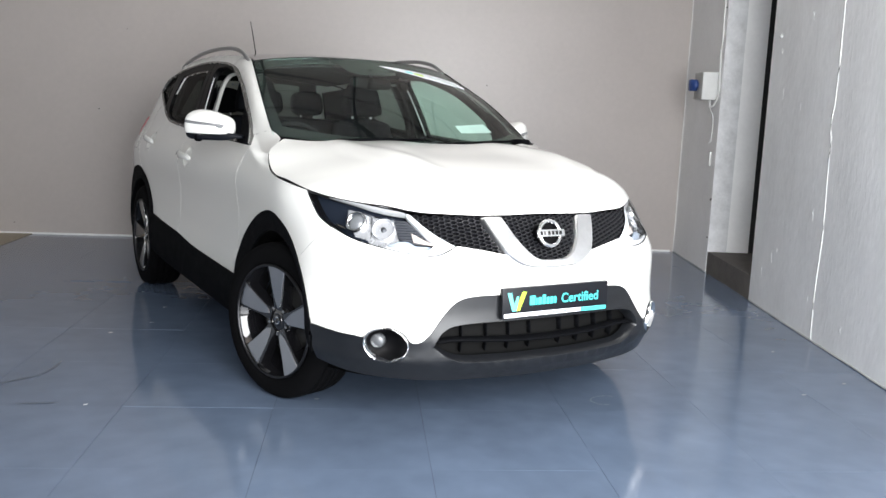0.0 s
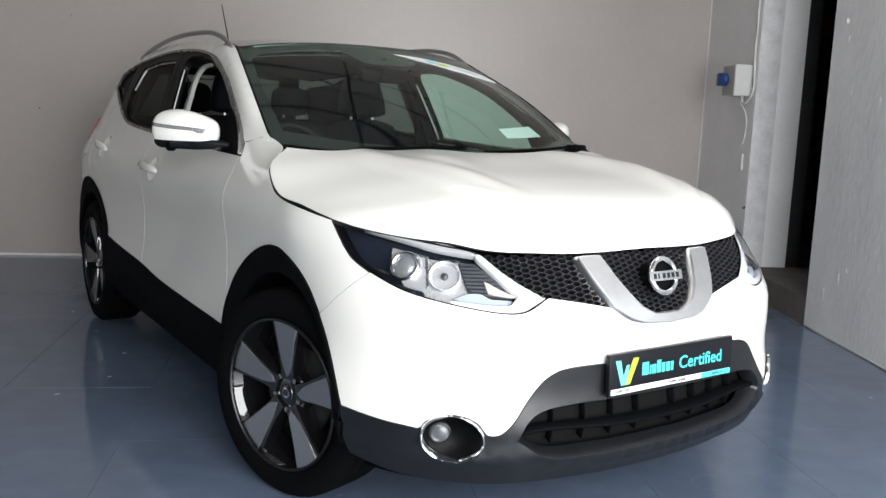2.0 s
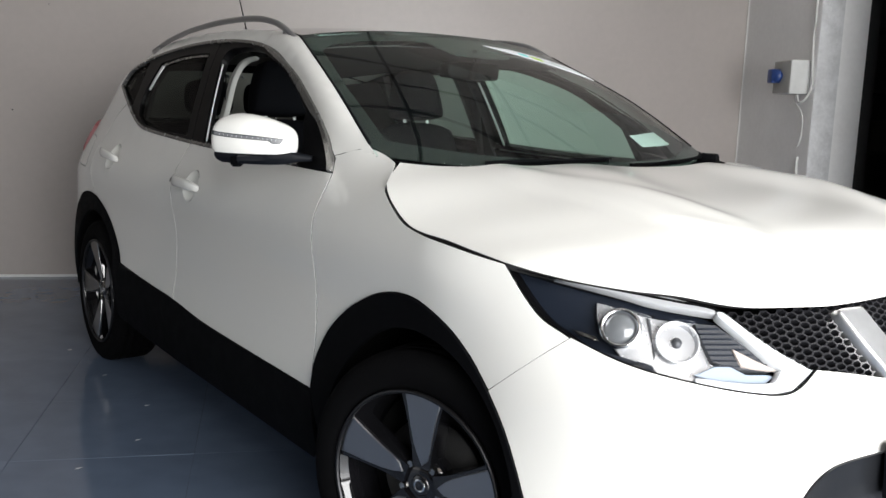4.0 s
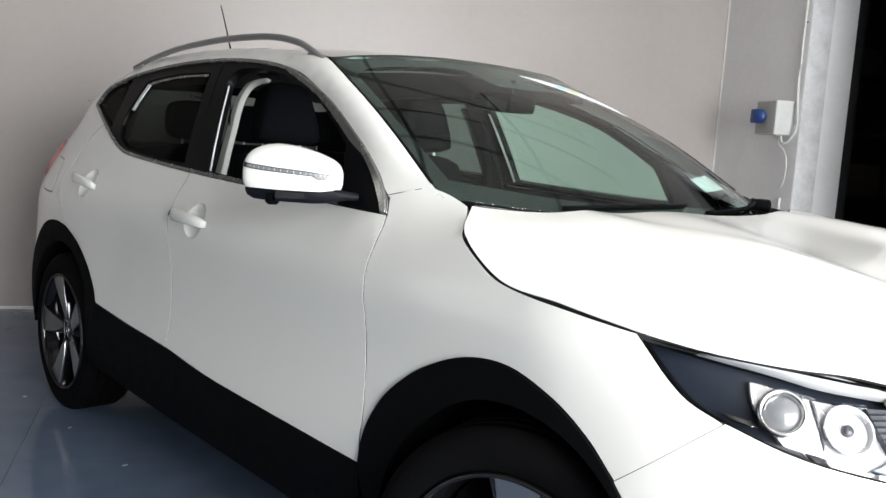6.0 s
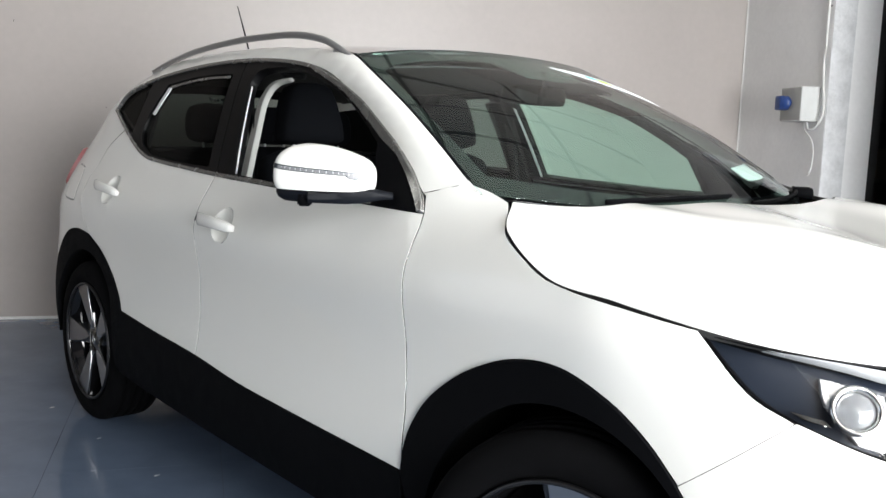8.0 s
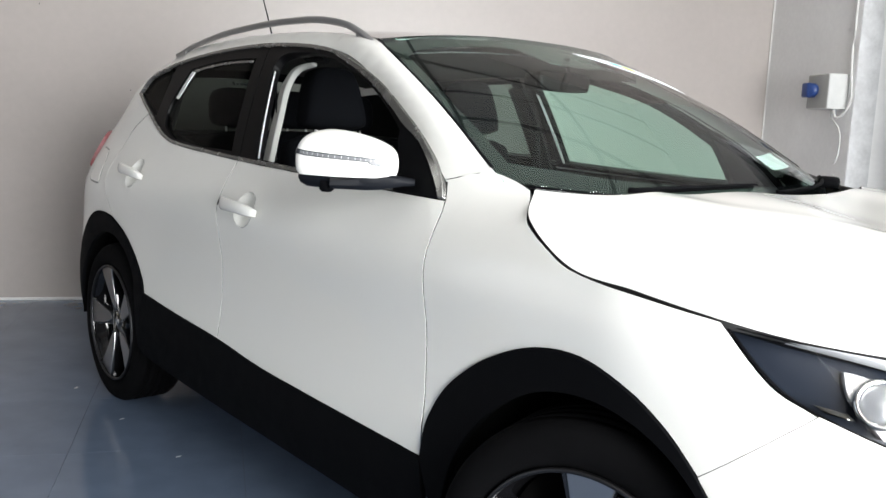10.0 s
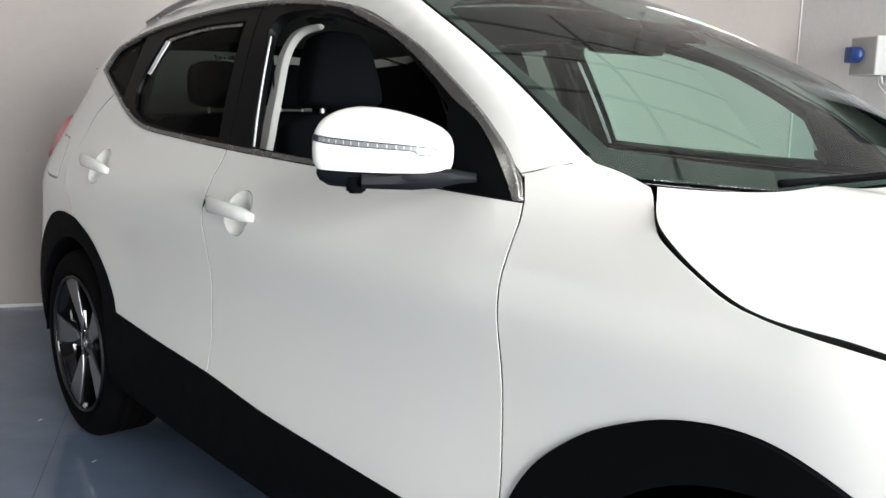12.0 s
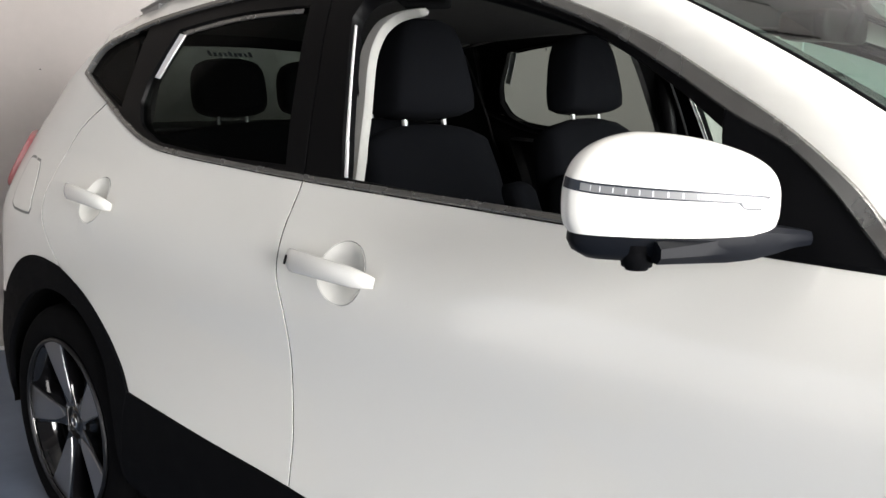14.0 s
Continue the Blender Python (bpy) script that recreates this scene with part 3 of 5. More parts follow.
car_panel("roof_pillar", outline([(0.02, 0), (2.0, 0)], [(2.0, 0), (2.0, 1)], [(2.0, 1), (0.02, 1)], [(0.02, 1), (0.02, 0)]), surf=pillar, label="white windscreen pillar and roof edge", step=.05, scale=(1.0, .12), gap=.001, bevel=.001)


# ---- wheels ----
def tyre_profile():
    half, r = .108, .340
    side_in = [(half * .84, .243), (half * .97, .256), (half * 1.02, .282), (half * 1.0, .305), (half * .95, .321), (half * .86, .331), (half * .78, .3355)]
    tread = []
    for x0, x1 in ((.74, .56), (.49, .2), (.12, -.12), (-.2, -.49), (-.56, -.74)):
        tread += [(half * x0, .338 if abs(x0) > .7 else .340), (half * x1, .338 if abs(x1) > .7 else .340)]
        if x1 > -.7:
            tread += [(half * (x1 - .008), .333), (half * (x1 - .07), .333)]
    return side_in + tread + [(-x, r0) for x, r0 in side_in[::-1]]


def blade(poly, x_face, depth, bow=0.0):
    """A flat plate in the wheel's plane, outline as (radius, across), with rounded-off edges."""
    bm = bmesh.new()
    rows = []
    for dx, k in ((0, .94), (.003, 1.0), (depth, 1.0)):
        cr, ct = sum(p[0] for p in poly) / len(poly), sum(p[1] for p in poly) / len(poly)
        rows.append([bm.verts.new((x_face + dx + bow * (1 - (p[0] / .22)) , ct + (p[1] - ct) * k, cr + (p[0] - cr) * (.985 if k < 1 else 1))) for p in poly])
    bm.faces.new(rows[0])
    for a, b in zip(rows, rows[1:]):
        for i in range(len(poly)):
            j = (i + 1) % len(poly)
            bm.faces.new((a[i], b[i], b[j], a[j]))
    bmesh.ops.recalc_face_normals(bm, faces=bm.faces[:])
    return bm


DISC = material("brake steel", (.04, .04, .04), .5, .8)


def make_wheel(turn):
    """A wheel about the x axis, its outer face towards -x."""
    bm = lathe([(-.104, .2385), (-.109, .2440), (-.106, .2480), (-.095, .2475), (-.085, .236), (-.03, .222), (.08, .22), (.10, .243)], (0, 0, 0), 72)
    wheel = part("wheel", bm, GLOSS_BLACK, car, "black alloy wheel with five machined spokes")
    part("rim_lip", lathe([(-.1045, .2375), (-.1105, .2392), (-.1115, .2420), (-.1110, .2450), (-.1085, .2480), (-.103, .2485)], (0, 0, 0), 72), RIM_EDGE, wheel, "dull machined rim edge")
    part("tyre", lathe(tyre_profile(), (0, 0, 0), 84), RUBBER, wheel, "black road tyre")
    blocks = bmesh.new()
    for k in range(66):
        a = k * math.tau / 66
        for sgn in (-1, 1):
            bmesh.ops.create_cube(blocks, size=1, matrix=Matrix.Rotation(a, 4, "X") @ Matrix.Translation((sgn * .084, 0, .3310)) @ Matrix.Rotation(sgn * .46, 4, "Y") @ Matrix.Diagonal((.017, .022, .007, 1)))
    tagged(part("tread", blocks, RUBBER, wheel, smooth_faces=False), kind="stuff")
    part("brake_disc", lathe([(-.02, .04), (-.022, .15), (-.010, .152), (-.008, .04)], (0, 0, 0), 48), DISC, wheel, "grey steel brake disc")
    part("back_plate", lathe([(.02, .0), (.02, .217)], (0, 0, 0), 40), DARK, wheel)
    part("hub", lathe([(-.072, .0), (-.074, .03), (-.070, .045), (-.062, .07), (-.03, .075), (0, .07)], (0, 0, 0), 48), GLOSS_BLACK, wheel)
    cap = part("centre_cap", lathe([(-.0785, 0), (-.078, .022), (-.073, .028), (-.07, .028)], (0, 0, 0), 36), GLOSS_BLACK, wheel)
    part("cap_ring", lathe([(-.0790, .0115), (-.0805, .013), (-.0805, .0155), (-.0790, .017)], (0, 0, 0), 36), CHROME, cap)
    body = [(.045, -.030), (.10, -.036), (.17, -.050), (.2365, -.068), (.2365, .060), (.17, .042), (.10, .028), (.045, .024)]
    face = [(.055, -.006), (.072, -.024), (.095, -.031), (.135, -.038), (.18, -.048), (.2390, -.064), (.2425, -.01), (.2395, .046), (.20, .038), (.155, .030), (.11, .019), (.08, .008)]
    for k in range(5):
        m = Matrix.Rotation(radians(turn - 90 + 72 * k), 4, "X")
        for name, poly, x, d, mat in (("spoke_core", body, -.0955, .056, GLOSS_BLACK), ("spoke", face, -.0985, .0045, ALLOY)):
            bm = blade(poly, x, d, .022)
            bm.transform(m)
            flat_shaded(part(name, bm, mat, wheel, "machined alloy spoke face" if name == "spoke" else ""))
        bm = bmesh.new()
        bmesh.ops.create_cone(bm, cap_ends=True, segments=6, radius1=.010, radius2=.009, depth=.016, matrix=Matrix.Rotation(radians(turn - 54 + 72 * k), 4, "X") @ Matrix.Translation((-.068, 0, .057)) @ Matrix.Rotation(radians(-90), 4, "Y"))
        part("wheel_nut", bm, CHROME_DARK, wheel, smooth_faces=False)
    return wheel


for y, turn in ((0, 92), (2.646, 144)):
    steer, dx = (18, .765) if y == 0 else (0, .748)  # the front wheels are turned a little
    make_wheel(turn).matrix_basis = pose(-dx, y + steer * .0011, .340, 0, 0, steer)
    make_wheel(turn).matrix_basis = pose(dx, y - steer * .0011, .340, 0, 0, 180 + steer)
    # wheel housings
    for sgn in (-1, 1):
        bm = lathe([(-.12, .40), (.28, .40), (.28, .1)], (0, 0, 0), 48)
        bm.transform(Matrix.Translation((sgn * .72, y, .36)) @ Matrix.Rotation(0 if sgn < 0 else math.pi, 4, "Z"))
        bmesh.ops.delete(bm, geom=[v for v in bm.verts if v.co.z < .30], context="VERTS")
        part("arch_liner", bm, DARK, car)
# dark box and sheets added inside so the panel gaps stay dark
part("bay_filler", box_bm(-.66, -.52, .45, .66, .30, .86, .05), DARK, car)
both(lambda f: panel("gap_backing", [np.array(p) for p in ((.478, .47), (.44, .62), (.38, .69), (.20, .80), (0, .83), (-.16, .76), (-.2, .90), (.05, .95), (.16, .99), (.24, 1.03), (.40, 1.10), (.53, 1.06), (1.6, 1.085), (2.5, 1.2), (2.8, 1.15), (3.05, 1.12), (3.05, .86), (2.75, .83), (2.5, .79), (2.3, .66), (2.2, .56))], side, DARK, car, off=-.024, depth=.002, gap=0, flip=f, step=.1))
part("underbody", box_bm(-.60, -.62, .23, .60, 3.2, .46, .04), DARK, car)
part("floor_pan", box_bm(-.76, .45, .28, .76, 2.2, .5, .02), DARK, car)
part("tail_fill", box_bm(-.70, 3.0, .25, .70, 3.25, .95, .03), DARK, car)


# ---- lamps and nose ----
def shifted(off):
    """The body side moved along its normal."""
    def at(s, z):
        h = 1e-3
        n = np.cross(side(s + h, z) - side(s - h, z), side(s, z + h) - side(s, z - h))
        n /= np.linalg.norm(n)
        if n @ (side(s, z) - np.array((0, 1.3, .75))) < 0:
            n = -n
        return side(s, z) + n * off
    return at


def facing(s, z, off, flip, turn=0):
    """A pose on the body side: its z axis outwards, its x axis towards the nose."""
    h = 1e-3
    p, n = shifted(off)(s, z), None
    n = Vector(shifted(1.0)(s, z) - side(s, z)).normalized()
    x = Vector(side(s - h, z) - side(s + h, z)).normalized()
    y = n.cross(x).normalized()
    m = Matrix.Translation(Vector(p)) @ Matrix((x, y, n)).transposed().to_4x4()
    if flip:
        m = Matrix.Diagonal((-1, 1, 1, 1)) @ m
    return m


BULB = material("lamp glass", (.22, .23, .24), .05, .0, coat=1.0, Transmission_Weight=.35)
TRIM_GLOSS = material("glossy black grille plastic", (.012, .012, .014), .3)
AMBER = material("amber lamp plastic", (.56, .48, .43), .25, coat=.5)
WHITE_LED = material("frosted white light guide", (.60, .615, .63), .25, coat=.5)
STRIP_GREY = material("silver grey lamp strip", (.48, .485, .49), .3, .3)
LAMP_BLUE = material("pale blue frosted plastic", (.34, .40, .48), .3, coat=.5)
SHADE_GREY = material("grey lamp shade", (.07, .073, .08), .4, .3)
SMOKE = material("dark smoked reflector", (.011, .015, .024), .35, Specular_IOR_Level=.35)
LAMP_INNER = material("bright lamp reflector", (.72, .73, .75), .26, .65, grain=.12, scale=40)
LAMP = outline(LAMP_LOW, LAMP_TOP)


def headlamp(flip):
    lamp_ = panel("headlamp", LAMP, side, SMOKE, car, "headlamp with projector, reflector bowl and light guide", off=-.048, depth=.002, gap=.004, flip=flip, step=.03)
    panel("housing_wall", LAMP, side, SATIN_BLACK, lamp_, off=-.004, depth=.044, gap=.001, flip=flip, step=.03,
                    hole=[tuple(p) for p in shrink([np.array(q) for q in LAMP], .006)])
    on = dict(flip=flip, step=.025, gap=0, bevel=.002)
    panel("reflector", outline([(-.485, .886), (-.50, .84), (-.565, .783)], [(-.565, .783), (-.64, .766), (-.72, .753), (-.80, .742)], [(-.80, .742), (-.79, .79), (-.76, .863)], [(-.76, .863), (-.64, .868), (-.50, .885)]),
          side, LAMP_INNER, lamp_, "bright reflector", off=-.034, depth=.012, **on)
    # facets beside the projector
    for k, (s0, s1, z0, z1, mat) in enumerate(((-.44, -.50, .806, .822, CHROME_DARK), (-.520, -.60, .776, .790, SMOKE), (-.602, -.640, .760, .782, SMOKE), (-.624, -.634, .792, .868, SHADE_GREY), (-.672, -.735, .858, .864, SMOKE), (-.565, -.625, .868, .874, SHADE_GREY))):
        panel("facet", [np.array(p) for p in ((s0, z1), (s1, z1 - .006), (s1 - .012, z0), (s0 - .022, z0 + .006))], side, mat, lamp_, off=-.028 + .004 * (k % 3), depth=.008, flip=flip, step=.03, gap=0, bevel=.0015,
              curl=lambda u, v: .10 * (u - s0) * (1 if k % 2 else -1))
    panel("bright_strip", outline([(-.345, .9175), (-.506, .899), (-.648, .881), (-.800, .867)], [(-.800, .867), (-.800, .875)], [(-.800, .875), (-.70, .893), (-.577, .905), (-.345, .924)], [(-.345, .924), (-.345, .9175)]), side, STRIP_GREY, lamp_, "dull bright strip along the lamp's top", off=-.006, depth=.02, **on)
    guide = outline([(-.800, .872), (-.800, .862)], [(-.800, .862), (-.868, .816), (-.930, .768)], [(-.930, .768), (-.90, .7475), (-.728, .757)],
                    [(-.728, .757), (-.728, .747)], [(-.728, .747), (-.88, .7275), (-.944, .730)], [(-.944, .730), (-1.010, .759)], [(-1.014, .759), (-.915, .815), (-.818, .872)])
    panel("light_guide", guide, side, WHITE_LED, lamp_, "white boomerang light guide", off=-.004, depth=.02, **on)
    panel("ribbed_shade", [np.array(p) for p in ((-.743, .857), (-.80, .855), (-.885, .808), (-.925, .770), (-.836, .775), (-.776, .788))], side, SHADE_GREY, lamp_, off=-.022, depth=.02, **on)
    for k in range(8):  # fine level ribs across the grey shade
        z0 = .848 - .0092 * k
        back, front = -.748 - .030 * (k / 7) ** 1.1, -.806 - .108 * (k / 7)
        panel("rib", [np.array(p) for p in ((back, z0), (front, z0), (front, z0 - .0032), (back, z0 - .0032))], side, SMOKE, lamp_, off=-.0195, depth=.002, flip=flip, step=.03, gap=0, bevel=.0005)
    panel("indicator", outline([(-.827, .812), (-.934, .769)], [(-.934, .769), (-.842, .779)], [(-.842, .779), (-.827, .812)]), side, AMBER, lamp_, "amber indicator", off=-.017, depth=.004, **on)
    panel("lower_guide", outline([(-.73, .765), (-.80, .785), (-.85, .768)], [(-.85, .768), (-.92, .762), (-.88, .742)], [(-.88, .742), (-.80, .748), (-.73, .765)]), side, LAMP_BLUE, lamp_, "pale blue frosted lower reflector", off=-.021, depth=.004, **on)
    # projector and bowl
    for name, s, z, r, off in (("projector", -.553, .838, .040, -.022), ("bowl", -.700, .822, .043, -.030)):
        m = facing(s, z, off, flip)
        bm = bmesh.new()
        prof = ((r, -.02), (r * 1.08, 0), (r * 1.0, .006), (r * .84, .004), (r * .78, -.006)) if name == "projector" else ((r, .0), (r * 1.06, .006), (r * .96, .006), (r * .8, -.012), (r * .4, -.028), (.008, -.032))
        rings = [[bm.verts.new(m @ Vector((q * math.cos(a), q * math.sin(a), w))) for a in (k * math.tau / 32 for k in range(32))] for q, w in prof]
        for a, b in zip(rings, rings[1:]):
            for k in range(32):
                bm.faces.new((a[k], a[(k + 1) % 32], b[(k + 1) % 32], b[k]))
        bmesh.ops.recalc_face_normals(bm, faces=bm.faces[:])
        part(name, bm, CHROME if name == "projector" else LAMP_INNER, lamp_)
        if name == "projector":
            bm = bmesh.new()
            bmesh.ops.create_uvsphere(bm, u_segments=28, v_segments=16, radius=r * .80, matrix=m @ Matrix.Translation((0, 0, -.008)) @ Matrix.Diagonal((1, 1, .55, 1)))
            part("projector_lens", bm, BULB, lamp_, "clear projector lens")
        else:
            bm = bmesh.new()
            bmesh.ops.create_cone(bm, cap_ends=True, segments=20, radius1=.013, radius2=.010, depth=.03, matrix=m @ Matrix.Translation((0, 0, -.012)))
            bmesh.ops.create_cube(bm, size=1, matrix=m @ Matrix.Translation((0, .006, -.010)) @ Matrix.Diagonal((.072, .010, .010, 1)))
            part("bulb_shield", bm, SHADE_GREY, lamp_)
    panel("lens", LAMP, side, LENS, lamp_, "clear lens cover", off=.001, depth=.004, gap=.003, flip=flip, step=.03).visible_shadow = False
    return lamp_


both(headlamp)

CHROME_SATIN = material("satin chrome", (.84, .84, .84), .32, 1.0, grain=.08, scale=20)
# grille: black backing, hexagon net, chrome vee
GRILLE = outline(LAMP_TOP[:3], [(-.817, .868), (-1.0, .868), (-1.14, .862), (-1.42, .865)], [(-1.42, .865), (-1.42, .672)], VEE_OUT[::-1], GRILLE_LOW[::-1])
panel("grille_backing", whole(GRILLE), side, DARK, car, off=-.055, depth=.002, gap=0, step=.06)


GRILLE_WIDE = shrink(GRILLE, -.008)


def hex_net(flip):
    verts, faces = [], []
    sx, sz, surf0, surf1 = .0165, .0066, shifted(-.010), shifted(-.028)
    row = 0
    z = .668
    while z < .872:
        s = -.80 - (1.5 * sx if row % 2 else 0)
        while s > -1.43:
            if inside((s, z), GRILLE_WIDE):
                base = len(verts)
                for k in range(6):
                    a = math.radians(60 * k)
                    for q, surf in ((1.04, surf0), (.80, surf0), (.76, surf1), (1.04, surf1)):
                        wx, wz = sx * 1.02 * (1 if k in (0, 3) else .5), sz * .98
                        p = (max(-1.42, s + q * wx * (1 if k in (0, 1, 5) else -1)), z + q * wz * (0 if k in (0, 3) else 1 if k in (1, 2) else -1))
                        verts.append(surf(*p))
                for k in range(6):
                    i, j = base + 4 * k, base + 4 * ((k + 1) % 6)
                    faces.append((i, j, j + 1, i + 1)), faces.append((i + 1, j + 1, j + 2, i + 2))
            s -= 3 * sx
        row += 1
        z += sz
    if flip:
        verts = [np.array((-v[0], v[1], v[2])) for v in verts]
    return tagged(raw("grille_mesh", verts, faces, TRIM_GLOSS, car, "black hexagon grille mesh", False), kind="stuff")


both(hex_net)
VEE = outline([(-1.128, .857), (-1.165, .79), (-1.21, .722)], [(-1.21, .722), (-1.265, .688), (-1.31, .675)], [(-1.31, .675), (-1.42, .669)], [(-1.42, .669), (-1.42, .700)],
              [(-1.42, .700), (-1.36, .702)], [(-1.36, .702), (-1.318, .722), (-1.27, .775), (-1.222, .857)], [(-1.222, .857), (-1.128, .857)])
panel("grille_vee", whole(VEE), side, CHROME_SATIN, car, "satin chrome vee round the badge", off=.014, depth=.05, gap=-.001, bevel=.006, step=.025)



CHANNEL = material("pale window channel", (.72, .72, .72), .35)
# colour that stands in for shade in the gap round the flap
SHADE = material("grey flap gap shade", (.20, .20, .19), .8)
PALE_CARD = material("pale paper", (.62, .68, .66), .6)
ROOF_BLIND = material("dark roof lining", (.05, .05, .05), .9, grain=.15, scale=20)
# ---- badge, plate, fog lamps, lower intake ----
def bars(name, spec, m, mat, parent, h=.0008):
    """Small flat bars for writing that is not spelt out: (x, y, width, height) in the plate's plane."""
    bm = bmesh.new()
    for x, y, w, k in spec:
        bmesh.ops.create_cube(bm, size=1, matrix=m @ Matrix.Translation((x + w / 2, y + k / 2, 0)) @ Matrix.Diagonal((w, k, h, 1)))
    return tagged(part(name, bm, mat, parent, smooth_faces=False), kind="stuff")


def words(name, body, size, m, mat, parent):
    data = bpy.data.curves.new(name, "FONT")
    data.body, data.size, data.extrude, data.resolution_u, data.offset = body, size, .0004, 3, .0006
    temp = new(name, data)
    mesh = bpy.data.meshes.new_from_object(temp.evaluated_get(bpy.context.evaluated_depsgraph_get()))
    bpy.data.objects.remove(temp)
    mesh.transform(m)
    mesh.materials.clear()
    mesh.materials.append(mat)
    ob = new(name, mesh)
    ob.parent = parent
    return ob


BADGE = pose(-.004, -.792, .802, 74, 0, 0)
badge = part("badge", tube([BADGE @ Vector((.0495 * math.cos(a), .0495 * math.sin(a), 0)) for a in (k * math.tau / 48 for k in range(48))], lambda u: (.0085, .0085), 10, True), CHROME, car, "chrome ring badge with a name bar")
bm = box_bm(-.066, -.0145, .001, .066, .0145, .013, .003)
bm.transform(BADGE)
flat_shaded(part("name_bar", bm, CHROME, badge))
bars("name_bar_mark", [(-.054 + .0185 * k, -.0075, .0115 if k != 1 else .005, .015) for k in range(6)], BADGE @ Matrix.Translation((0, 0, .0134)), GLOSS_BLACK, badge)
bm = bmesh.new()
bmesh.ops.create_cone(bm, cap_ends=True, segments=36, radius1=.047, radius2=.047, depth=.05, matrix=BADGE @ Matrix.Translation((0, 0, -.034)))
part("badge_backing", bm, SATIN_BLACK, badge, smooth_faces=False)

PLATE = pose(.012, -.840, .543, 88, 0, 0)
PLATE_BLACK = material("black plate plastic", (.006, .0065, .009), .35, Specular_IOR_Level=.25)
CYAN = material("turquoise print", (.07, .62, .60), .4)
AQUA = material("pale aqua print", (.14, .68, .64), .4)
LIME = material("lime print", (.50, .75, .05), .4)
WHITE = material("white print", (.80, .82, .84), .4)
INK = material("dark print", (.05, .06, .08), .5)
bm = box_bm(-.260, -.0605, -.012, .260, .0605, .004, .004)
bm.transform(PLATE)
plate = flat_shaded(part("dealer_plate", bm, PLATE_BLACK, car, "black dealer plate with turquoise lettering"))
bm = box_bm(-.252, -.0545, .0042, .252, -.0385, .0052)
bm.transform(PLATE)
part("plate_strip", bm, WHITE, plate, "white strip with small print", smooth_faces=False)
bm = box_bm(.12, -.0543, .0050, .252, -.0387, .0056)
bm.transform(PLATE)
part("strip_end", bm, CYAN, plate, smooth_faces=False)
for name, x0, n in (("small_print", -.235, 10), ("small_print", -.02, 14), ("small_print", .17, 9)):
    bars(name, [(x0 + .0055 * k, -.0495, .0035, .0065 if k % 3 else .0085) for k in range(n) if k % 7 != 6], PLATE @ Matrix.Translation((0, 0, .006)), INK, plate)


def stroke(name, pts, mat):
    bm = bmesh.new()
    lo, hi = [[bm.verts.new(PLATE @ Vector((x, y, z))) for x, y in pts] for z in (.004, .0052)]
    bm.faces.new(hi)
    for i in range(len(pts)):
        j = (i + 1) % len(pts)
        bm.faces.new((lo[i], lo[j], hi[j], hi[i]))
    bmesh.ops.recalc_face_normals(bm, faces=bm.faces[:])
    return part(name, bm, mat, plate, smooth_faces=False)


stroke("logo_stroke", [(-.238, .042), (-.219, .042), (-.206, -.006), (-.194, .026), (-.184, .026), (-.196, -.030), (-.214, -.030)], AQUA)
stroke("logo_stroke", [(-.194, -.030), (-.180, -.030), (-.148, .042), (-.168, .044), (-.186, .002)], LIME)
# the dealer's name as plain bars, then the readable word
name_bars, x = [], -.132
for w, tall in ((.026, .037), (.006, .027), (.016, .027), (.016, .037), (.013, .027), (.016, .027), (.010, .027)):
    name_bars.append((x, -.012, w, tall))
    x += w + .0042
bars("name_mark", name_bars, PLATE @ Matrix.Translation((0, 0, .0045)), CYAN, plate)
words("plate_lettering", "Certified", .062, PLATE @ Matrix.Translation((.020, -.0118, .0046)) @ Matrix.Diagonal((.86, .86, 1, 1)), CYAN, plate)

FOG_GLASS = material("fog lamp glass", (.10, .105, .11), .3, .3)


def fog_lamp(flip):
    c = FOG
    lamp_ = panel("fog_lamp", ring(*c, .086, .066, 40, 8), side, CHROME, car, "round fog lamp in a chrome ring", off=.015, depth=.03, gap=0, bevel=.004, flip=flip, step=.02, hole=ring(*c, .077, .058, 40, 8))
    panel("fog_bowl", ring(*c, .080, .060, 36, 8), side, SATIN_BLACK, lamp_, off=.004, depth=.002, gap=0, flip=flip, step=.015,
          curl=lambda u, v: -.05 * max(0, 1 - ((u - c[0]) / .08) ** 2 - ((v - c[1]) / .06) ** 2) ** .5)
    m = facing(c[0] + .036, c[1] + .008, -.022, flip)
    bm = bmesh.new()
    bmesh.ops.create_uvsphere(bm, u_segments=24, v_segments=14, radius=.027, matrix=m @ Matrix.Diagonal((1, 1, .55, 1)))
    part("fog_bulb_glass", bm, FOG_GLASS, lamp_, "clear fog lamp glass")
    bm = bmesh.new()
    rings = [[bm.verts.new(m @ Vector((q * math.cos(a), q * math.sin(a), w))) for a in (k * math.tau / 24 for k in range(24))] for q, w in ((.027, 0), (.030, .005), (.030, -.01))]
    for a, b in zip(rings, rings[1:]):
        for k in range(24):
            bm.faces.new((a[k], a[(k + 1) % 24], b[(k + 1) % 24], b[k]))
    part("fog_rim", bm, TRIM_GREY, lamp_)
    return lamp_


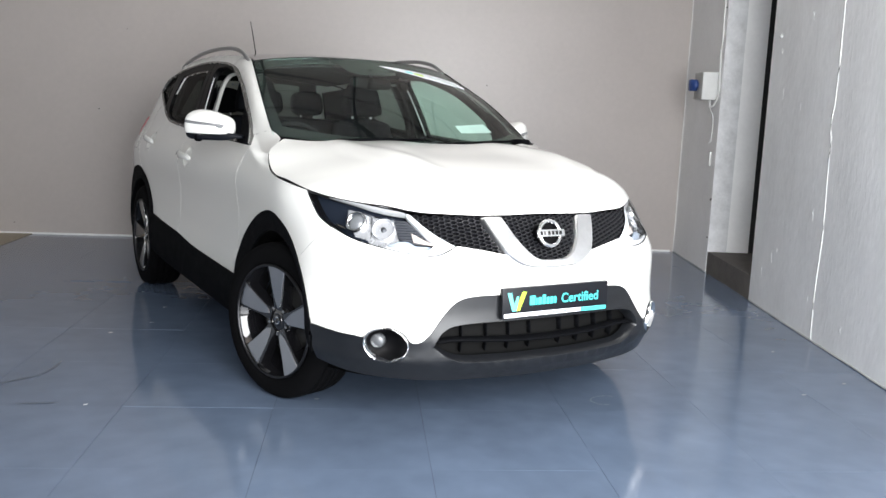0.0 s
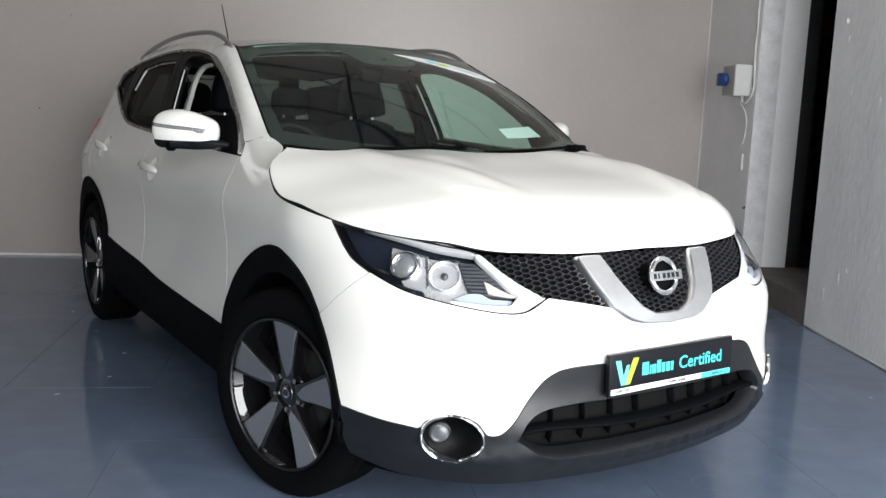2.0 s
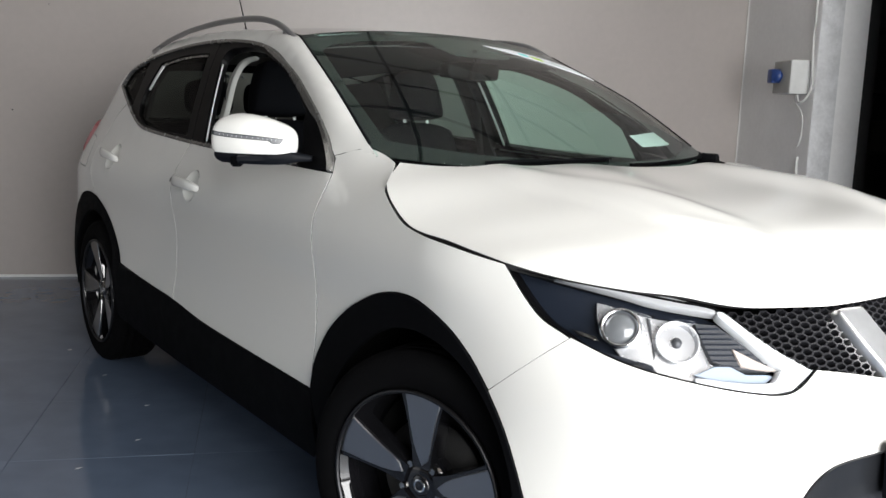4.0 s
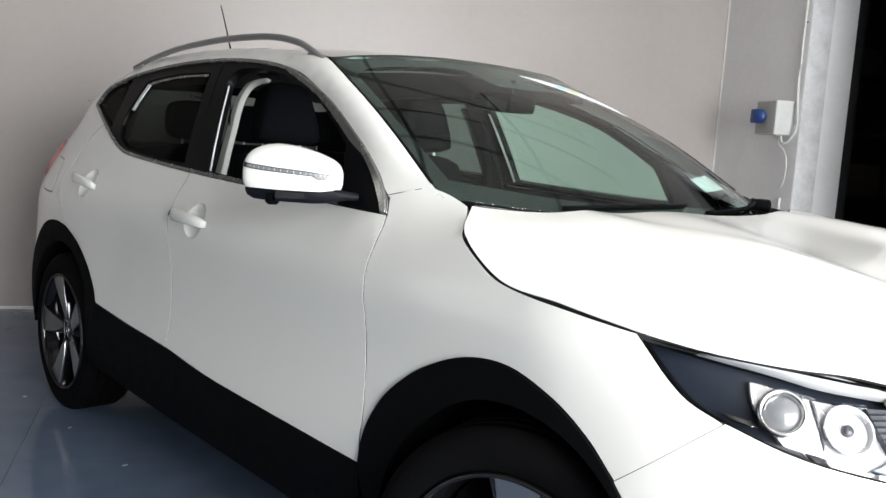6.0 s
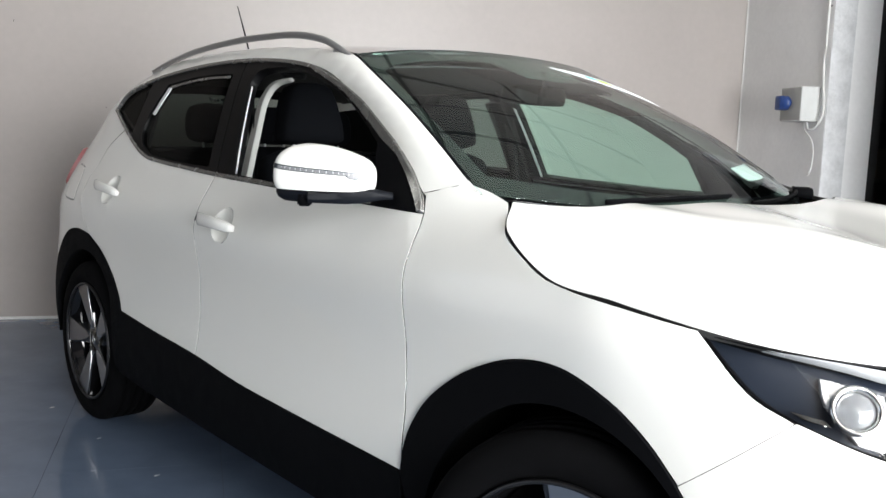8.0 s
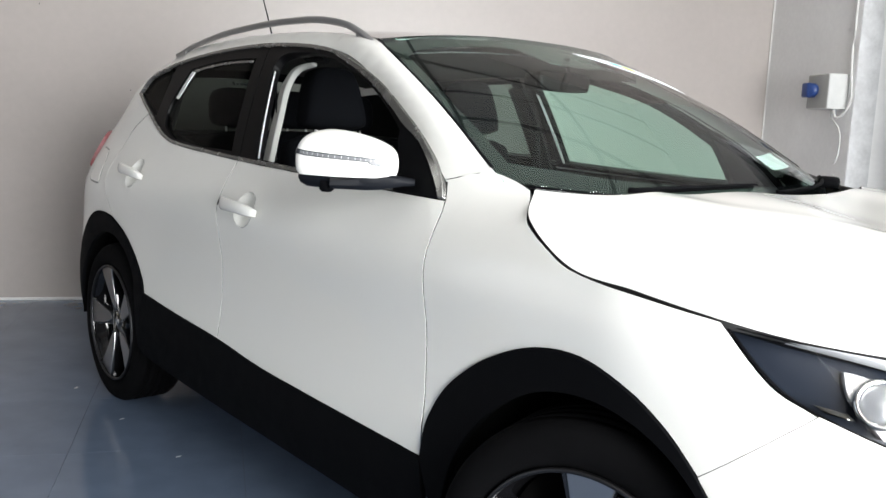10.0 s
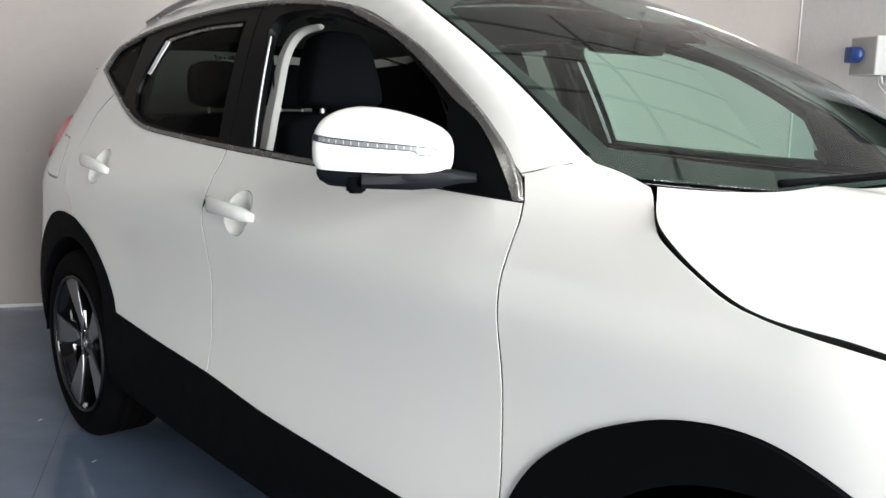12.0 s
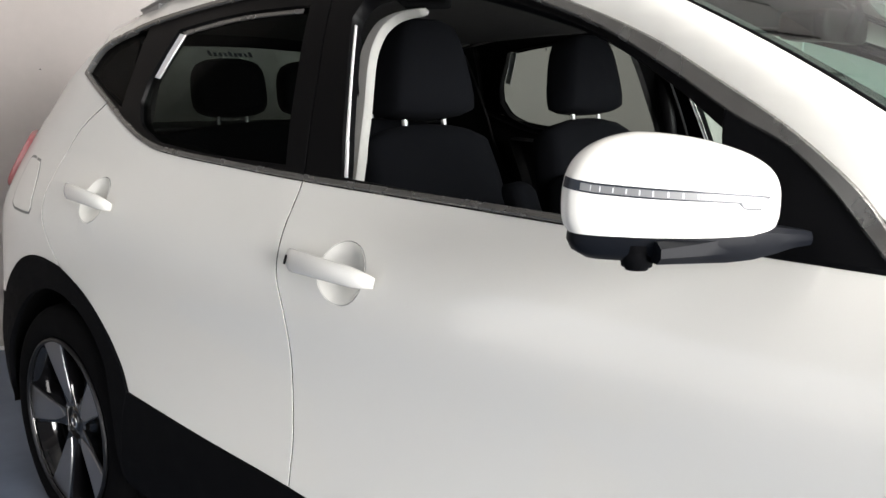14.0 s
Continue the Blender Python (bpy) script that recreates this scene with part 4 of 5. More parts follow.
both(fog_lamp)
part("bumper_core", box_bm(-.72, -.585, .25, .72, -.35, .50, .02), DARK, car)
tray = [side(s0, .243) for s0 in np.linspace(-.46, -2.38, 41)]
raw("undertray", [p * (.985, 1, 1) + (0, .012, 0) for p in tray] + [np.array((p[0] * .9, -.30, .243)) for p in tray], [(k, k + 1, k + 42, k + 41) for k in range(40)], DARK, car, "", False)
panel("intake_backing", whole(INTAKE), side, DARK, car, off=-.062, depth=.002, gap=-.05, step=.08)
panel("intake_bar", whole(outline([(-.94, .405), (-1.0, .413), (-1.1, .408), (-1.25, .398), (-1.42, .395)], [(-1.42, .395), (-1.42, .380)], [(-1.42, .380), (-1.25, .383), (-1.1, .393), (-1.0, .398), (-.94, .390)], [(-.94, .390), (-.94, .405)])),
      side, TRIM, car, off=-.006, depth=.035, gap=0, bevel=.005, step=.03)
for s0 in (-1.04, -1.14, -1.24, -1.34):
    for z0, z1 in ((.335, .385), (.405, .462)):
        both(lambda f: panel("intake_fin", [np.array(p) for p in ((s0, z0), (s0 - .005, z0), (s0 - .005, z1), (s0, z1))], side, TRIM, car, off=-.034, depth=.026, gap=0, bevel=.001, flip=f, step=.05))
for s0, z0 in ((-.70, .52), (-1.02, .62)):
    both(lambda f: panel("parking_sensor", ring(s0, z0, .011, .011, 18), side, PAINT, car, off=.0015, depth=.004, gap=0, bevel=.001, flip=f, step=.01))

# ---- side windows, trims, handles, mirrors ----
DLO = outline(DLO_TOP, DLO_REAR, DLO_LOW)
both(lambda f: panel("window_surround", DLO, side, BRIGHT_TRIM, car, "brushed bright strip round the side windows", off=.004, depth=.012, gap=.0, bevel=.002, flip=f, step=.04, hole=[tuple(p) for p in shrink([np.array(q) for q in DLO], .012)]))
both(lambda f: panel("pillar_strip", outline([(0.532, 1.066), (0.559, 1.1), (0.595, 1.142), (0.635, 1.176), (0.708, 1.226), (0.815, 1.285), (0.931, 1.345), (1.073, 1.4), (1.27, 1.459)], [(1.27, 1.459), (1.27, 1.447)], [(1.262, 1.444), (1.08, 1.384), (1.002, 1.353), (0.879, 1.291), (0.779, 1.235), (0.7, 1.198), (0.649, 1.16), (0.609, 1.121), (0.573, 1.084), (0.553, 1.065)], [(0.553, 1.065), (0.532, 1.066)]), side, BRIGHT_TRIM, car, off=.010, depth=.014, gap=0, bevel=.003, flip=f, step=.03))
FRONT_OPEN = outline([(1.533, 1.112), (1.573, 1.26), (1.617, 1.414)], [(1.617, 1.414), (1.598, 1.446), (1.55, 1.458)], [(1.55, 1.458), (1.40, 1.455), (1.27, 1.430), (1.06, 1.366), (.90, 1.286), (.79, 1.215)],
                     [(.79, 1.215), (.735, 1.09)], [(.735, 1.09), (1.0, 1.088), (1.533, 1.112)])
REAR_OPEN = outline([(1.714, 1.125), (1.772, 1.447)], [(1.772, 1.447), (2.0, 1.444), (2.166, 1.430), (2.268, 1.417)], [(2.268, 1.417), (2.341, 1.294), (2.352, 1.24)], [(2.352, 1.24), (2.32, 1.19), (2.224, 1.15)], [(2.224, 1.15), (1.995, 1.132), (1.714, 1.125)])
QUARTER = outline([(2.428, 1.430), (2.452, 1.228)], [(2.452, 1.228), (2.56, 1.268), (2.705, 1.322)], [(2.705, 1.322), (2.664, 1.367), (2.595, 1.400)], [(2.595, 1.400), (2.428, 1.430)])
for f, open_window in ((False, True), (True, False)):
    panel("window_frame", outline(cut(DLO_LOW, .531, 1.643), [(1.643, 1.097), (1.675, 1.30), (1.712, 1.493)], cut(DLO_TOP, 1.712, .531)), side, SATIN_BLACK, car, "satin black window frame", off=-.004, depth=.03, gap=.002, flip=f, step=.05, hole=FRONT_OPEN)
    panel("window_frame", outline(cut(DLO_LOW, 1.643, 2.724), DLO_REAR[::-1], cut(DLO_TOP, 2.599, 1.712), [(1.712, 1.493), (1.675, 1.30), (1.643, 1.097)]), side, SATIN_BLACK, car, "satin black window frame", off=-.004, depth=.03, gap=.002, flip=f, step=.05, holes=[REAR_OPEN, QUARTER])
    pane = panel("rear_window", REAR_OPEN, side, GLASS_DARK, car, "tinted rear door glass", off=-.014, depth=.003, gap=-.004, flip=f, step=.08)
    panel("quarter_window", QUARTER, side, GLASS_DARK, car, "tinted quarter glass", off=-.010, depth=.003, gap=-.004, flip=f, step=.08)
    panel("quarter_liner", QUARTER, side, DASH, car, off=-.05, depth=.003, gap=-.02, flip=f, step=.08)
    if not open_window:  # the driver's window is wound down
        panel("front_window", FRONT_OPEN, side, GLASS, car, "clear front door glass", off=-.014, depth=.003, gap=-.004, flip=f, step=.08).visible_shadow = False
    pane.visible_shadow = False
    # bright channels at the rear edge of each opening
    panel("window_channel", [np.array(p) for p in ((1.624, 1.408), (1.539, 1.112), (1.528, 1.112), (1.611, 1.402))], side, CHANNEL, car, "pale window channel", off=-.012 if open_window else -.04, depth=.003, gap=0, bevel=.001, flip=f, step=.08)
    panel("window_channel", outline([(2.272, 1.412), (2.330, 1.305)], [(2.330, 1.305), (2.308, 1.302)], [(2.308, 1.302), (2.245, 1.410)], [(2.245, 1.410), (2.272, 1.412)]), side, CHANNEL, car, "pale window channel", off=-.010, depth=.004, gap=0, bevel=.0005, flip=f, step=.08)
    panel("window_channel", outline([(1.80, 1.4465), (2.0, 1.4435), (2.166, 1.4295), (2.262, 1.4165)], [(2.262, 1.4165), (2.256, 1.407)], [(2.256, 1.407), (2.166, 1.4195), (2.0, 1.4345), (1.80, 1.4375)], [(1.80, 1.4375), (1.80, 1.4465)]), side, BRIGHT_TRIM, car, "dull window channel", off=-.010, depth=.004, gap=0, bevel=.0005, flip=f, step=.08)
    panel("mirror_sail", outline([(.548, 1.064), (.58, 1.105), (.64, 1.168), (.70, 1.212), (.80, 1.268)], [(.80, 1.268), (.79, 1.20), (.765, 1.15), (.742, 1.068)], [(.742, 1.068), (.548, 1.064)]), side, TRIM, car, "black mirror sail panel", off=.0065, depth=.02, gap=0, bevel=.004, flip=f, step=.03)
    panel("flap_seam", outline([(2.865, 1.072), (2.796, 1.012), (2.760, .944)], [(2.760, .944), (2.773, .928), (2.90, .930)], [(2.90, .930), (2.939, .948), (2.979, 1.06)], [(2.979, 1.06), (2.966, 1.079), (2.865, 1.072)]), side, SHADE, car, off=.0006, depth=.001, gap=0, bevel=.0002, flip=f, step=.03)
    panel("fuel_flap" if not f else "blank_flap", outline([(2.865, 1.070), (2.798, 1.011), (2.762, .9445)], [(2.765, .945), (2.775, .932), (2.90, .934)], [(2.90, .934), (2.935, .95), (2.975, 1.06)], [(2.975, 1.06), (2.965, 1.075), (2.865, 1.068)]), side, PAINT, car, "white fuel flap", off=.0015, depth=.006, gap=.002, bevel=.0015, flip=f, step=.03)
    tail = panel("tail_lamp", outline([(3.13, 1.06), (3.11, 1.12), (3.19, 1.145)], [(3.19, 1.145), (3.30, 1.13), (3.45, 1.08)], [(3.45, 1.08), (3.46, .97)], [(3.46, .97), (3.29, .955), (3.18, .98), (3.13, 1.06)]), side, RED, car, "red tail lamp", off=.014, depth=.03, gap=0, bevel=.006, flip=f, step=.03)


def handle(name, dish, at, flip):
    """A bar handle over a round hollow."""
    base = panel("handle_dish", ring(*dish), side, PAINT, car, "", off=0, depth=.004, gap=-.001, bevel=.0005, flip=flip, step=.011,
                 curl=lambda u, v: -.024 * (1 - min(1, ((u - dish[0]) / dish[2]) ** 2 + ((v - dish[1]) / dish[3]) ** 2)) ** .75)
    s0, z0, s1, z1 = at
    pts = []
    for k in range(13):
        u = k / 12
        lift = .006 + .026 * math.sin(math.pi * min(1, max(0, u * 1.02))) ** .55
        p = shifted(lift if u < .98 else .008)(s0 + (s1 - s0) * u, z0 + (z1 - z0) * u)
        pts.append(p)
    if flip:
        pts = [np.array((-p[0], p[1], p[2])) for p in pts]
    part("door_handle", tube(pts, lambda u: ((.010 * (.35 + .65 * min(1, 14 * u, 9 * (1 - u))), (.0235 - .006 * u) * (.55 + .45 * min(1, 16 * u, 8 * (1 - u))))), 12), PAINT, base, "white bar handle")
    if not flip and name == "front":
        m = facing(s0 - .020, z0 - .002, .030, flip)
        bm = box_bm(-.003, -.009, 0, .003, .009, .002, .0008)
        bm.transform(m)
        part("key_slot", bm, SATIN_BLACK, base)
    return base


for f in (False, True):
    handle("front", DISH_FRONT, (1.572, .956, 1.334, .947), f)
    handle("rear", DISH_REAR, (2.545, 1.004, 2.287, .986), f)

MIRROR_PLAN = [(-.806, .70), (-.822, .676), (-.85, .664), (-.885, .672), (-.93, .70), (-.980, .752), (-1.012, .806), (-1.020, .836), (-1.004, .856), (-.95, .852), (-.865, .832), (-.815, .80), (-.802, .75)]
_mp = spline([*MIRROR_PLAN, MIRROR_PLAN[0]], 5)[:-1]


def mirror_point(u, v, grow=0.0):
    """u runs round the housing, v from its foot (-1) to its crown (1)."""
    i = u * len(_mp)
    a, b = _mp[int(i) % len(_mp)], _mp[(int(i) + 1) % len(_mp)]
    p = a + (b - a) * (i - int(i))
    k = max(0, 1 - abs(v * .992) ** (3.0 if v > 0 else 4.5)) ** (1 / 2.6)
    k = k * (1 - .07 * max(0, v)) + grow
    c = np.array((-.915 + .012 * v, .768 + .012 * v))
    q = c + (p - c) * k
    top = .072 - .020 * smooth(q[0], -.95, -.82)
    return np.array((*q, 1.152 + (top if v > 0 else .064) * v))


INDICATOR = material("grey clear indicator plastic", (.16, .165, .17), .4)


def mirror(flip):
    def shell(v0, v1, rows, grow=0.0, u0=0.0, u1=1.0, cols=65):
        bm = bmesh.new()
        closed = u1 - u0 >= .999
        n = cols if closed else cols
        grid = []
        for r in range(rows + 1):
            w = v0 + (v1 - v0) * (1 - (1 - r / rows) ** (2.2 if v1 == 1.0 else 1))
            line = []
            for k in range(n if closed else n + 1):
                p = mirror_point((u0 + (u1 - u0) * k / n) % 1.0, w, grow)
                line.append(bm.verts.new((-p[0] if flip else p[0], p[1], p[2])))
            grid.append(line)
        for a, b in zip(grid, grid[1:]):
            for k in range(len(a) if closed else len(a) - 1):
                j = (k + 1) % len(a)
                bm.faces.new((a[k], a[j], b[j], b[k]))
        if v1 == 1.0:
            bm.faces.new(grid[-1])
        bmesh.ops.remove_doubles(bm, verts=bm.verts[:], dist=1e-5)
        bmesh.ops.recalc_face_normals(bm, faces=bm.faces[:])
        return bm

    def foot():
        bm, grid = bmesh.new(), []
        for z, k in ((1.116, .93), (1.100, .945), (1.088, .90), (1.079, .78), (1.076, .5)):
            line = []
            for p in _mp:
                q = np.array((-.912, .765)) + (p - (-.912, .765)) * k
                line.append(bm.verts.new((-q[0] if flip else q[0], q[1], z)))
            grid.append(line)
        for a, b in zip(grid, grid[1:]):
            for k in range(len(a)):
                bm.faces.new((a[k], a[(k + 1) % len(a)], b[(k + 1) % len(a)], b[k]))
        bm.faces.new(grid[-1])
        bmesh.ops.recalc_face_normals(bm, faces=bm.faces[:])
        return bm

    ob = part("wing_mirror", shell(-.70, 1.0, 26), PAINT, car, "white wing mirror with a lamp strip")
    part("mirror_foot", foot(), TRIM_SATIN, ob, "black mirror foot")

    def band(lo, hi, grow, u0, u1, cols):
        """A strip on the housing between two heights that change along it."""
        bm, rows = bmesh.new(), []
        for k in range(cols + 1):
            u = u0 + (u1 - u0) * k / cols
            line = []
            for i in range(4):
                p = mirror_point(u, lo(u) + (hi(u) - lo(u)) * i / 3, grow)
                line.append(bm.verts.new((-p[0] if flip else p[0], p[1], p[2])))
            rows.append(line)
        for a, b in zip(rows, rows[1:]):
            for i in range(3):
                bm.faces.new((a[i], a[i + 1], b[i + 1], b[i]))
        bmesh.ops.recalc_face_normals(bm, faces=bm.faces[:])
        return bm

    def rise(u):
        return -.075 + .29 * (u - .19) / .375

    def low(u):  # a barb hangs below the pointed front end
        return rise(u) - .085 - .10 * smooth(u, .205, .23) * (1 - smooth(u, .265, .267)) + .16 * (1 - smooth(u, .19, .23))

    def top(u):
        return rise(u) + .085 - .01 * (1 - smooth(u, .19, .23))

    strip = part("mirror_indicator", band(low, top, .012, .19, .570, 60), SMOKE, ob, "smoked indicator strip with a pointed end")
    part("indicator_lens", band(lambda u: low(u) + .025, lambda u: top(u) - .03, .016, .202, .50, 50), INDICATOR, strip, "clear segmented lens")
    for k in range(15):
        u = .225 + .0175 * k
        part("lens_rib", band(lambda q: rise(q) - .04, lambda q: rise(q) + .04, .0185, u, u + .002, 1), WHITE_LED, strip, smooth_faces=False)
    # the arm: a broad faceted wedge from under the housing to the door
    arm, rows = bmesh.new(), []
    for x, y, z0, z1, half in ((-.955, .775, 1.079, 1.104, .050), (-.915, .748, 1.078, 1.108, .047), (-.882, .724, 1.077, 1.113, .042), (-.858, .703, 1.079, 1.116, .036), (-.835, .684, 1.084, 1.115, .028), (-.812, .668, 1.089, 1.111, .020), (-.785, .655, 1.090, 1.106, .014)):
        d = Vector((.6, .8, 0))
        c = Vector((x, y, 0))
        rows.append([arm.verts.new((-(c + d * a).x if flip else (c + d * a).x, (c + d * a).y, z)) for a, z in ((-half * .8, z0), (-half, (z0 * 2 + z1) / 3), (-half, z1 - .006), (-half * .75, z1), (half * .75, z1), (half, z1 - .006), (half, z0 + .006), (half * .7, z0))])
    for a, b in zip(rows, rows[1:]):
        for k in range(8):
            arm.faces.new((a[k], a[(k + 1) % 8], b[(k + 1) % 8], b[k]))
    arm.faces.new(rows[0]), arm.faces.new(rows[-1])
    bmesh.ops.recalc_face_normals(arm, faces=arm.faces[:])
    flat_shaded(part("mirror_arm", arm, TRIM_SATIN, ob, "dark grey mirror arm"))
    bm = bmesh.new()
    bmesh.ops.create_cone(bm, cap_ends=True, segments=24, radius1=.017, radius2=.021, depth=.03, matrix=Matrix.Translation((.968 if flip else -.968, .775, 1.083)))
    bmesh.ops.bevel(bm, geom=[e for e in bm.edges if all(v.co.z < 1.08 for v in e.verts)], offset=.004, segments=2, affect="EDGES")
    part("mirror_camera", bm, TRIM, ob, "black camera pod")
    return ob


both(mirror)

# ---- roof rails, antenna, screen fittings ----
RAIL = [(1.09, 1.480), (1.168, 1.516), (1.262, 1.550), (1.42, 1.574), (1.61, 1.580), (1.81, 1.578), (2.12, 1.561), (2.38, 1.530), (2.56, 1.497)]
for sgn in (-1, 1):
    pts = [(sgn * (.602 - .012 * smooth(p[0], 1.6, 2.6)), p[0], p[1] - .013) for p in spline(RAIL, 5)]
    rail = part("roof_rail", tube(pts, lambda u: (.011, .0115 - .006 * abs(2 * u - 1) ** 4), 12), SILVER, car, "silver roof rail")
    for y0, y1 in ((1.09, 1.19), (2.46, 2.55)):
        bm = bmesh.new()
        c = curve([(p[0], p[1]) for p in RAIL])
        rows = []
        for k in range(9):
            y = y0 + (y1 - y0) * k / 8
            top = c(y)[0] - .020
            rows.append([bm.verts.new((sgn * (.602 - .012 * smooth(y, 1.6, 2.6)) + dx, y, z)) for dx, z in ((-.011, top), (.011, top), (.014, min(top, ROOF(1, (y - 1.1) / 1.8)[2]) - .03), (-.014, min(top, ROOF(1, (y - 1.1) / 1.8)[2]) - .03))])
        for a, b in zip(rows, rows[1:]):
            for k in range(4):
                bm.faces.new((a[k], a[(k + 1) % 4], b[(k + 1) % 4], b[k]))
        bm.faces.new(rows[0]), bm.faces.new(rows[-1])
        bmesh.ops.recalc_face_normals(bm, faces=bm.faces[:])
        part("rail_foot", bm, SILVER, rail, smooth_faces=False)
mast = part("antenna", tube([(0, 2.78, 1.53), (0, 2.80, 1.58), (0, 2.87, 1.72), (0, 2.945, 1.857)], lambda u: .0055 - .003 * u, 8), SATIN_BLACK, car, "thin black roof antenna")
part("antenna_base", tube([(0, 2.72, 1.535), (0, 2.76, 1.552), (0, 2.80, 1.575)], lambda u: .022 - .010 * u, 10), SATIN_BLACK, mast)
panel("screen_border", outline([(-1, 0), (1, 0)], [(1, 0), (1, 1)], [(1, 1), (-1, 1)], [(-1, 1), (-1, 0)]), SCREEN, GLOSS_BLACK, car, "black screen border", off=-.008, depth=.002, step=.06, scale=(.68, 1.0), gap=0,
      hole=outline([(-.93, .13), (-.6, .085), (0, .075), (.6, .085), (.93, .13)], [(.945, .5), (.93, .86)], [(.93, .86), (.85, .905), (.6, .925), (.28, .925)], [(.28, .925), (.20, .80), (-.20, .80), (-.28, .925)], [(-.28, .925), (-.6, .925), (-.85, .905), (-.93, .86)], [(-.945, .5), (-.93, .13)]))
screen.visible_shadow = False
panel("cowl", outline([(-.985, .0), (.985, .0)], [(.985, 0), (.985, .10)], [(.985, .10), (0, .06), (-.985, .10)], [(-.985, .10), (-.985, 0)]), SCREEN, TRIM, car, "black cowl under the windscreen", off=-.03, depth=.04, step=.06, scale=(.68, 1.0), gap=-.01)
panel("cowl_shelf", outline([(-1, .84), (0, .72), (1, .84)], [(1, .84), (1, .995)], [(1, .995), (-1, .995)], [(-1, .995), (-1, .84)]), HOOD, TRIM, car, "", off=-.035, depth=.01, step=.06, scale=(.8, 1.0), gap=0)
for pts in ([(-.66, .005), (-.52, .028), (-.3, .05), (-.08, .062)], [(.90, .012), (.6, .03), (.3, .035), (.0, .03)]):
    line = [SCREEN(*p) + np.array((0, -.007, .010)) for p in spline(pts, 6)]
    wiper = part("wiper", tube(line, lambda u: (.006, .007 - .0035 * u), 8), TRIM, car, "black windscreen wiper")
    part("wiper_blade", tube([p + np.array((0, .007, -.007)) for p in line[6:]], .0035, 6), RUBBER, wiper)
bm = box_bm(-.055, -.032, -.018, .055, .032, .016, .013)
bm.transform(Matrix.Translation((.60, .285, 1.117)) @ Matrix.Rotation(radians(28), 4, "Z"))
part("wiper_cap", bm, TRIM, car, "black wiper pivot cap")
panel("screen_sticker", outline([(.12, .905), (.33, .89), (.58, .855), (.86, .80), (.925, .72)], [(.925, .74), (.90, .70)], [(.90, .70), (.70, .725), (.52, .77), (.36, .82), (.22, .868), (.12, .905)]), SCREEN, WHITE, car, "white dealer sticker along the top of the windscreen", off=.002, depth=.001, gap=0, bevel=.0003, step=.05, scale=(.68, 1.0))
for mat, pts in ((LIME, ((.44, .845), (.52, .83), (.505, .795), (.43, .815))), (CYAN, ((.36, .862), (.42, .85), (.41, .825), (.35, .838)))):
    panel("sticker_mark", [np.array(p) for p in pts], SCREEN, mat, car, "small logo patch", off=.003, depth=.001, gap=0, bevel=.0003, step=.05, scale=(.68, 1.0))
for k in range(9):
    u0, v0 = .58 + .03 * k, .82 - .007 * k
    panel("sticker_bar", [np.array(p) for p in ((u0, v0), (u0 + .02, v0 - .006), (u0 + .015, v0 - .05), (u0 - .005, v0 - .044))], SCREEN, PALE_CARD, car, off=.003, depth=.001, gap=0, bevel=.0003, step=.05, scale=(.68, 1.0))
for sgn in (-1, 1):
    seam = [pillar(.030 + .022 * k / 8, 1.0 - .74 * k / 8) + np.array((-.0004, 0, .0006)) for k in range(9)]
    part("pillar_seam", tube([(p[0] * -sgn, p[1], p[2]) for p in seam], .0008, 6), DARK, car)
panel("screen_card", outline([(.30, .215), (.62, .235)], [(.62, .235), (.64, .15)], [(.64, .15), (.30, .148)], [(.30, .148), (.30, .215)]), SCREEN, PALE_CARD, car, "pale paper disc on the windscreen", off=-.006, depth=.001, gap=0, bevel=.0003, step=.05, scale=(.68, 1.0))

for sgn in (-1, 1):
    part("screen_seal", tube([SCREEN(sgn * .997, k / 24) + np.array((0, 0, -.002)) for k in range(2, 25)], .0045, 8), TRIM, car, "black seal beside the windscreen")
# ---- tailgate ----
TAIL_GLASS = ribbed([(0, 3.27, 1.10), (.5, 3.13, 1.29), (1, 2.95, 1.495)], [(0, -.60, 3.18, 1.10), (.5, -.555, 3.02, 1.28), (1, -.49, 2.85, 1.455)], 2.2, 2.2)
full = outline([(-1, 0), (1, 0)], [(1, 0), (1, 1)], [(1, 1), (-1, 1)], [(-1, 1), (-1, 0)])
tg = panel("tailgate_glass", full, TAIL_GLASS, GLASS_DARK, car, "tinted tailgate glass", depth=.003, gap=0, step=.1, scale=(.55, .4))
tg.visible_shadow = False
panel("tailgate_border", full, TAIL_GLASS, SATIN_BLACK, car, "", off=-.008, depth=.002, gap=0, step=.1, scale=(.55, .4), hole=outline([(-.80, .12), (.80, .12)], [(.80, .12), (.76, .84)], [(.76, .84), (-.76, .84)], [(-.76, .84), (-.80, .12)]))
bars("tailgate_mark", [(.021 * k, 0, .012, .015 if k % 4 else .022) for k in range(9)], Matrix.Translation((-.12, 2.995, 1.39)) @ Matrix.Rotation(radians(52), 4, "X"), INK, tg)
SHOULDER = curve([(0, 3.30, 1.15), (.3, 3.07, 1.24), (.6, 2.91, 1.288), (.8, 2.77, 1.343), (.92, 2.71, 1.375), (1, 2.665, 1.394)])
for sgn in (-1, 1):
    bm = bmesh.new()
    rows = [[bm.verts.new((-sgn * p[0], p[1], p[2])) for p in (side(*SHOULDER(k / 14)) + np.array((.004, 0, -.004)), TAIL_GLASS(-.98, k / 14) + np.array((0, 0, -.004)))] for k in range(15)]
    for a, b in zip(rows, rows[1:]):
        bm.faces.new((a[0], a[1], b[1], b[0]))
    part("tail_shoulder", bm, PAINT, car, "white shoulder beside the tailgate glass")
